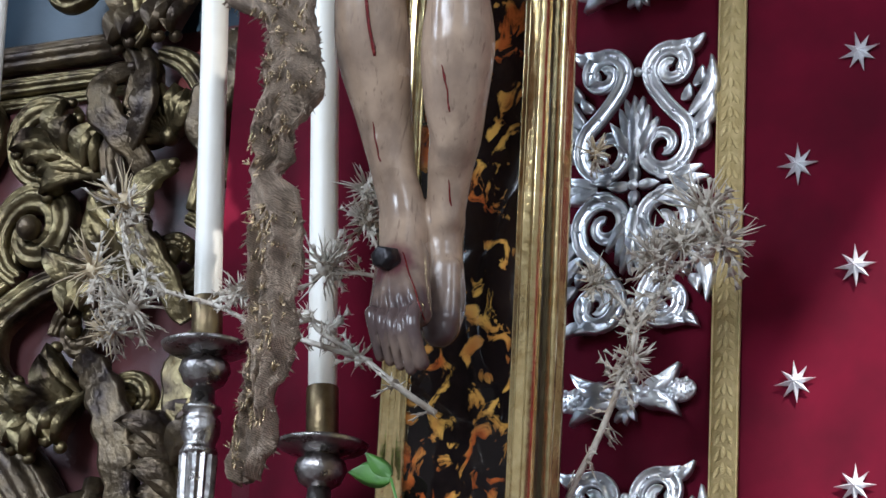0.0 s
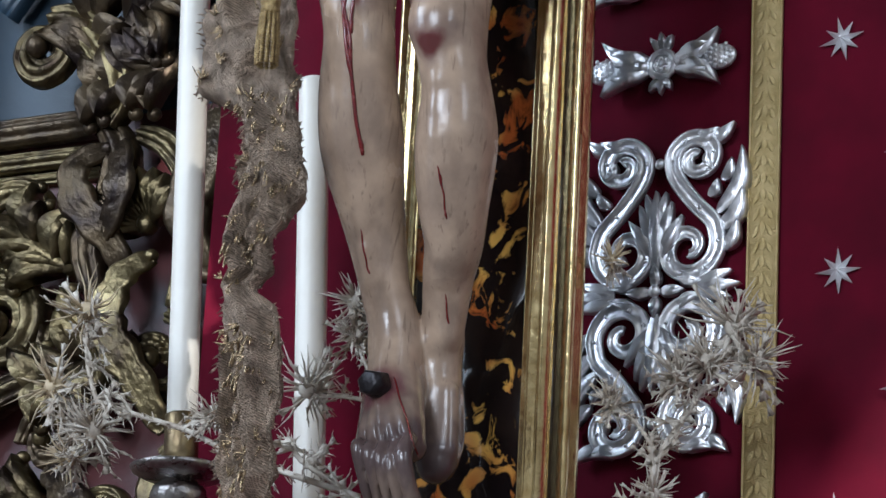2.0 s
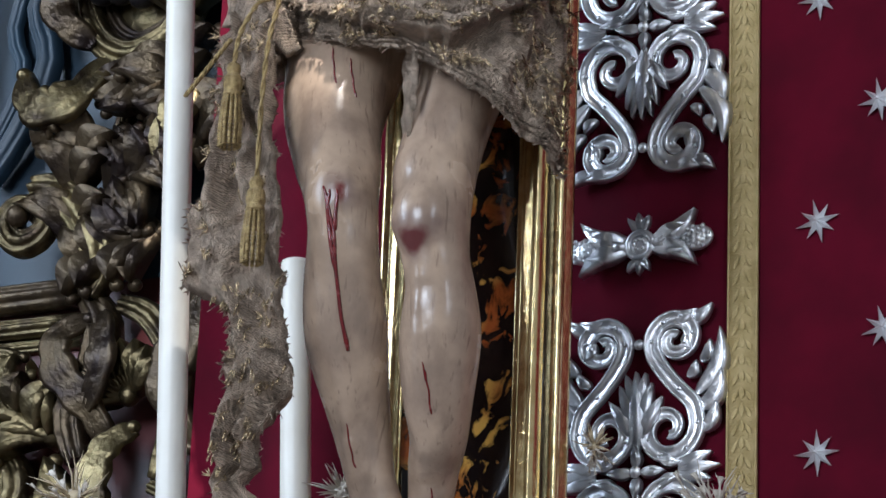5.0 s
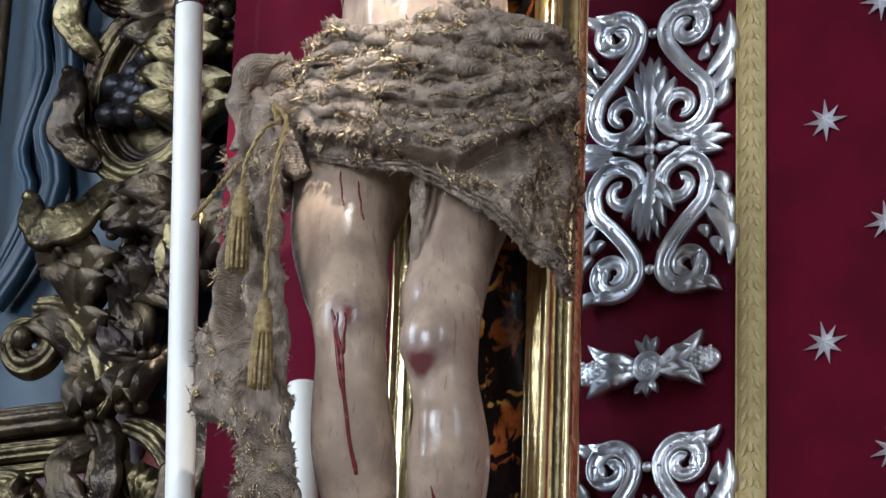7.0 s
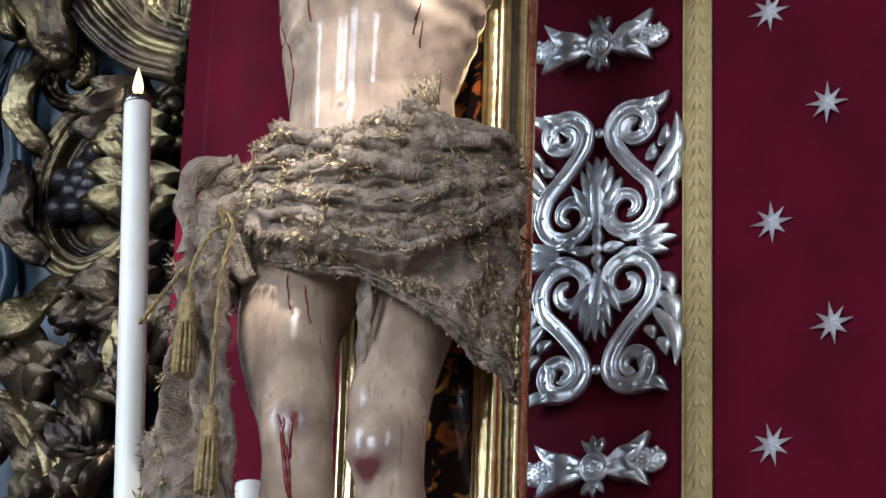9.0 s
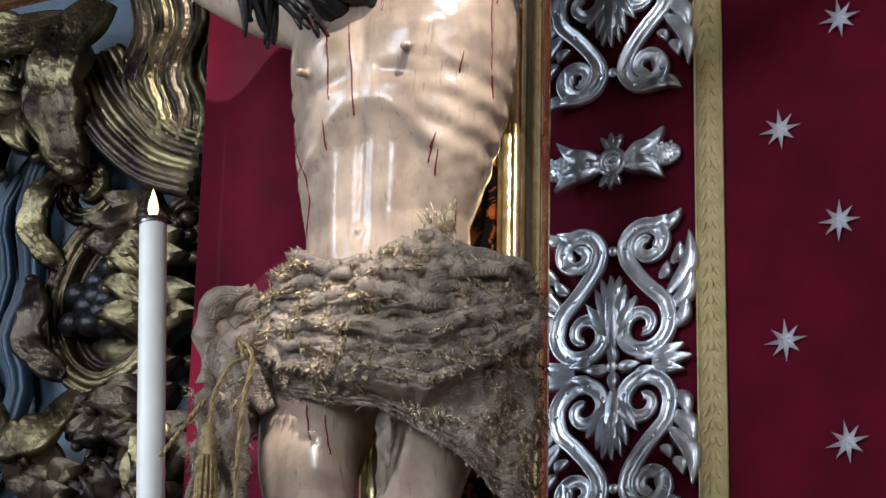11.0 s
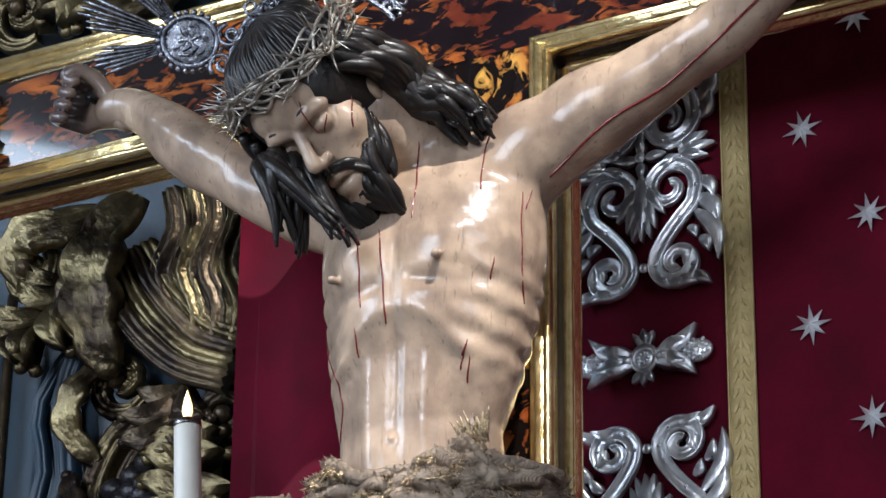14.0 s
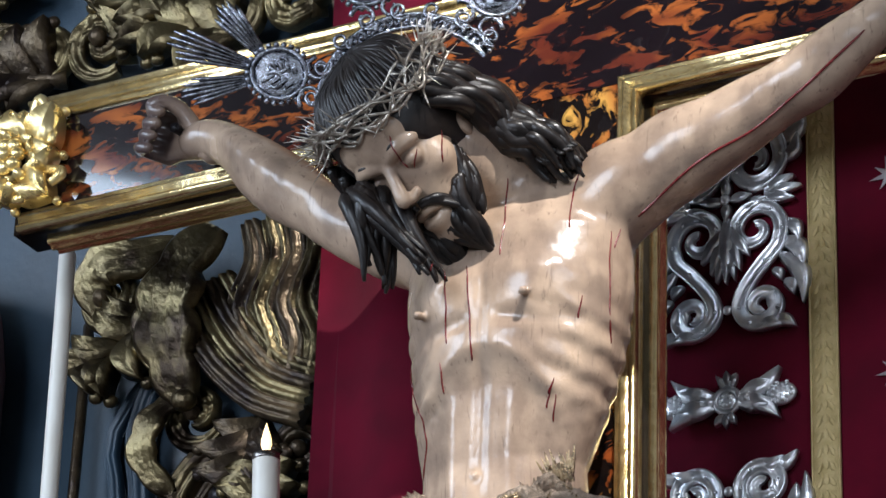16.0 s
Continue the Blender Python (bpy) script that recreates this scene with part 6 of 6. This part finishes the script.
    lobed([(-0.88, 2.94), (-0.85, 2.88), (-0.85, 2.82), (-0.89, 2.77)], 0.026, 0.44, BROWN_GOLD, 3)
    plume(-0.84, 2.62, 200, 0.18, 0.060)
    shell(-0.825, 2.80, 0.085, 110)
    band([(-0.92, 2.98), (-0.88, 2.92), (-0.89, 2.84), (-0.93, 2.78), (-0.91, 2.70)], 0.028, 0.46, BROWN_GOLD)
    band([(-0.86, 2.96), (-0.80, 2.93), (-0.75, 2.86), (-0.74, 2.76), (-0.77, 2.66)], 0.022, 0.47, OLD_GOLD)
    curl(-0.80, 2.58, 0.075, 80, 1.25, 0.020, 0.48)
    curl(-0.99, 2.47, 0.055, 180, 1.2, 0.018, 0.48)
    plume(-0.95, 2.36, 190, 0.14, 0.055)
    plume(-0.93, 2.20, 250, 0.22, 0.065, mat=BROWN_GOLD)
    lobed([(-0.97, 2.42), (-0.91, 2.37), (-0.86, 2.28), (-0.84, 2.16), (-0.86, 2.05)], 0.036, 0.45, BROWN_GOLD, 7)
    lobed([(-0.70, 2.45), (-0.74, 2.36), (-0.71, 2.26), (-0.74, 2.16)], 0.040, 0.46, OLD_GOLD)
    curl(-0.86, 2.33, 0.070, 20, 1.3, 0.020, 0.47)
    curl(-0.74, 2.40, 0.050, 140, 1.2, 0.016, 0.48)
    plume(-0.72, 2.10, 95, 0.22, 0.060, mat=BROWN_GOLD)
    for k in range(3):
        band([(-0.86 + 0.05 * k, 2.2), (-0.845 + 0.05 * k, 2.05), (-0.86 + 0.05 * k, 1.9)], 0.016, 0.48)
    curl(-1.22, 2.62, 0.07, 60, 1.2, 0.02, 0.50)
    curl(-1.30, 2.85, 0.10, 120, 1.3, 0.024, 0.50)
    # middle tier: a cartouche with a dark flower, over an oval panel
    ring = [(-0.874 + 0.112 * math.cos(a), 3.548 + 0.150 * math.sin(a)) for a in [k * math.pi / 10 for k in range(21)]]
    band(ring, 0.026, 0.49, OLD_GOLD, "cartouche_frame", False)
    ring = [(-0.874 + 0.080 * math.cos(a), 3.548 + 0.115 * math.sin(a)) for a in [k * math.pi / 10 for k in range(21)]]
    band(ring, 0.014, 0.50, BROWN_GOLD, "cartouche_frame", False)
    s = Shape()
    for k in range(14):
        a = k * 2.4
        q = 0.010 + 0.0045 * k
        s.ball((-0.880 + q * math.cos(a), 0.450, 3.540 + q * math.sin(a)), (0.026, 0.022, 0.022), 10, 7)
    part("carved_flower", s, IRON, t, "dark carved flower")
    part("cartouche_field", Shape().ball((-0.874, 0.52, 3.548), (0.10, 0.035, 0.13), 24, 14), OLD_GOLD, t)
    ring = [(-0.847 + 0.050 * math.cos(a), 3.252 + 0.090 * math.sin(a)) for a in [k * math.pi / 10 for k in range(21)]]
    band(ring, 0.016, 0.49, OLD_GOLD, "oval_frame", False)
    part("oval_panel", Shape().ball((-0.847, 0.51, 3.252), (0.046, 0.03, 0.084), 20, 12), MAROON, t, "maroon oval panel")
    for k, w in ((0, 0.030), (1, 0.016)):
        band([(-1.032 + 0.03 * k, 3.170 - 0.035 * k), (-0.981 + 0.01 * k, 3.158 - 0.03 * k), (-0.928 - 0.012 * k, 3.112 - 0.02 * k), (-0.896 - 0.032 * k, 3.06), (-0.887 - 0.04 * k, 3.01), (-0.905 - 0.03 * k, 2.969)], w, 0.45, OLD_GOLD if k == 0 else BROWN_GOLD)
    curl(-1.044, 3.118, 0.055, 60, 1.2, 0.022, 0.45, OLD_GOLD)
    lobed([(-0.90, 3.38), (-0.93, 3.32), (-0.98, 3.29), (-1.03, 3.31), (-1.06, 3.37)], 0.036, 0.44, OLD_GOLD, 4)
    lobed([(-0.93, 3.24), (-0.96, 3.28), (-1.00, 3.27), (-1.02, 3.23)], 0.030, 0.45, BROWN_GOLD, 3)
    lobed([(-0.76, 3.36), (-0.745, 3.28), (-0.765, 3.20), (-0.75, 3.12)], 0.034, 0.46, OLD_GOLD, 4)
    lobed([(-0.95, 3.42), (-1.00, 3.47), (-0.99, 3.54), (-1.02, 3.60)], 0.030, 0.46, BROWN_GOLD, 4)
    lobed([(-0.97, 3.62), (-1.01, 3.68), (-0.99, 3.75), (-0.94, 3.80)], 0.028, 0.46, OLD_GOLD, 4)
    curl(-0.93, 3.76, 0.060, 330, 1.2, 0.018, 0.47)
    curl(-0.72, 3.66, 0.06, 200, 1.2, 0.018, 0.48)
    plume(-0.76, 3.42, 80, 0.24, 0.060)
    plume(-0.72, 3.18, 95, 0.24, 0.060, mat=BROWN_GOLD)
    plume(-0.90, 3.12, 20, 0.16, 0.055)
    plume(-0.78, 3.08, 190, 0.18, 0.055, mat=BROWN_GOLD)
    plume(-0.86, 3.40, 270, 0.12, 0.05)
    band([(-1.02, 3.90), (-1.07, 3.76), (-1.05, 3.62), (-1.09, 3.52), (-1.06, 3.42), (-1.11, 3.30), (-1.17, 3.22)], 0.022, 0.50, BLUE, "blue_framing_moulding", False)
    band([(-0.99, 3.95), (-1.13, 3.78), (-1.11, 3.64), (-1.15, 3.50), (-1.12, 3.40), (-1.19, 3.26)], 0.014, 0.51, BLUE, "blue_framing_moulding", False)
    # upper tier: a large twisted acanthus and drapery
    for k in range(4):
        # fluted trunk that curves down to the hanging
        band([(-0.960 + 0.026 * k, 3.965 + 0.012 * k), (-0.915 + 0.026 * k, 3.880 + 0.016 * k), (-0.858 + 0.022 * k, 3.805 + 0.022 * k), (-0.785 + 0.012 * k, 3.742 + 0.026 * k), (-0.690 + 0.004 * k, 3.700 + 0.028 * k)], 0.020, 0.43 + 0.008 * k, OLD_GOLD if k % 2 else BROWN_GOLD, taper=False)
    lobed([(-0.90, 4.10), (-0.95, 4.02), (-0.96, 3.93), (-0.95, 3.84), (-0.93, 3.77)], 0.060, 0.44, OLD_GOLD, 4)
    lobed([(-0.98, 4.09), (-1.04, 4.06), (-1.10, 4.06), (-1.14, 4.03), (-1.125, 3.97)], 0.044, 0.45, OLD_GOLD, 3)
    lobed([(-1.03, 4.03), (-1.00, 3.97), (-1.01, 3.90), (-0.98, 3.83)], 0.036, 0.46, OLD_GOLD, 3)
    for k in range(5):
        x = -0.84 + 0.042 * k
        band([(x, 4.10), (x + 0.02, 4.02), (x - 0.005, 3.93), (x + 0.025, 3.85), (x + 0.01, 3.76)], 0.024, 0.46, OLD_GOLD if k % 2 else BROWN_GOLD)
    plume(-1.02, 3.98, 215, 0.20, 0.060, mat=OLD_GOLD)
    plume(-0.80, 3.74, 250, 0.16, 0.050)
    curl(-1.12, 4.00, 0.055, 90, 1.2, 0.020, 0.45)
    s = Shape()
    for x, z, r in ((-0.985, 3.985, 0.042), (-0.945, 3.955, 0.036), (-1.01, 3.93, 0.035)):
        s.ball((x, 0.44, z), r, 12, 8)
    part("carved_fruit", s, BROWN_GOLD, t)
    for k in range(9):
        x = -1.60 + 0.135 * k
        curl(x, 4.56 + 0.02 * math.sin(k * 2.0), 0.075, 90 + 70 * k, 1.3, 0.020, 0.47)
        plume(x + 0.05, 4.50, 60 + 50 * (k % 3), 0.20, 0.060)
        if k % 2:
            plume(x, 4.66, 95, 0.22, 0.065, mat=BROWN_GOLD)
    for k in range(3):
        band([(-1.9, 4.76 + 0.05 * k), (-1.3, 4.76 + 0.05 * k), (-0.6, 4.76 + 0.05 * k)], 0.02, 0.50, None, "cornice_moulding", False)
    # dark rounded niche head beyond the tall candle
    part("niche_hood", Shape().lathe([(0.20, -1.4), (0.20, -0.1), (0.185, 0.0), (0.15, 0.07), (0.10, 0.115), (0.03, 0.14)], (-1.52, 0.36, 4.02), 28), MAROON, t, "dark maroon rounded niche hood")
    part("niche_rod", Shape().tube([(-1.185, 0.47, 3.3), (-1.180, 0.47, 3.98)], 0.010, 8), BROWN_GOLD, t)
    return t


altarpiece()
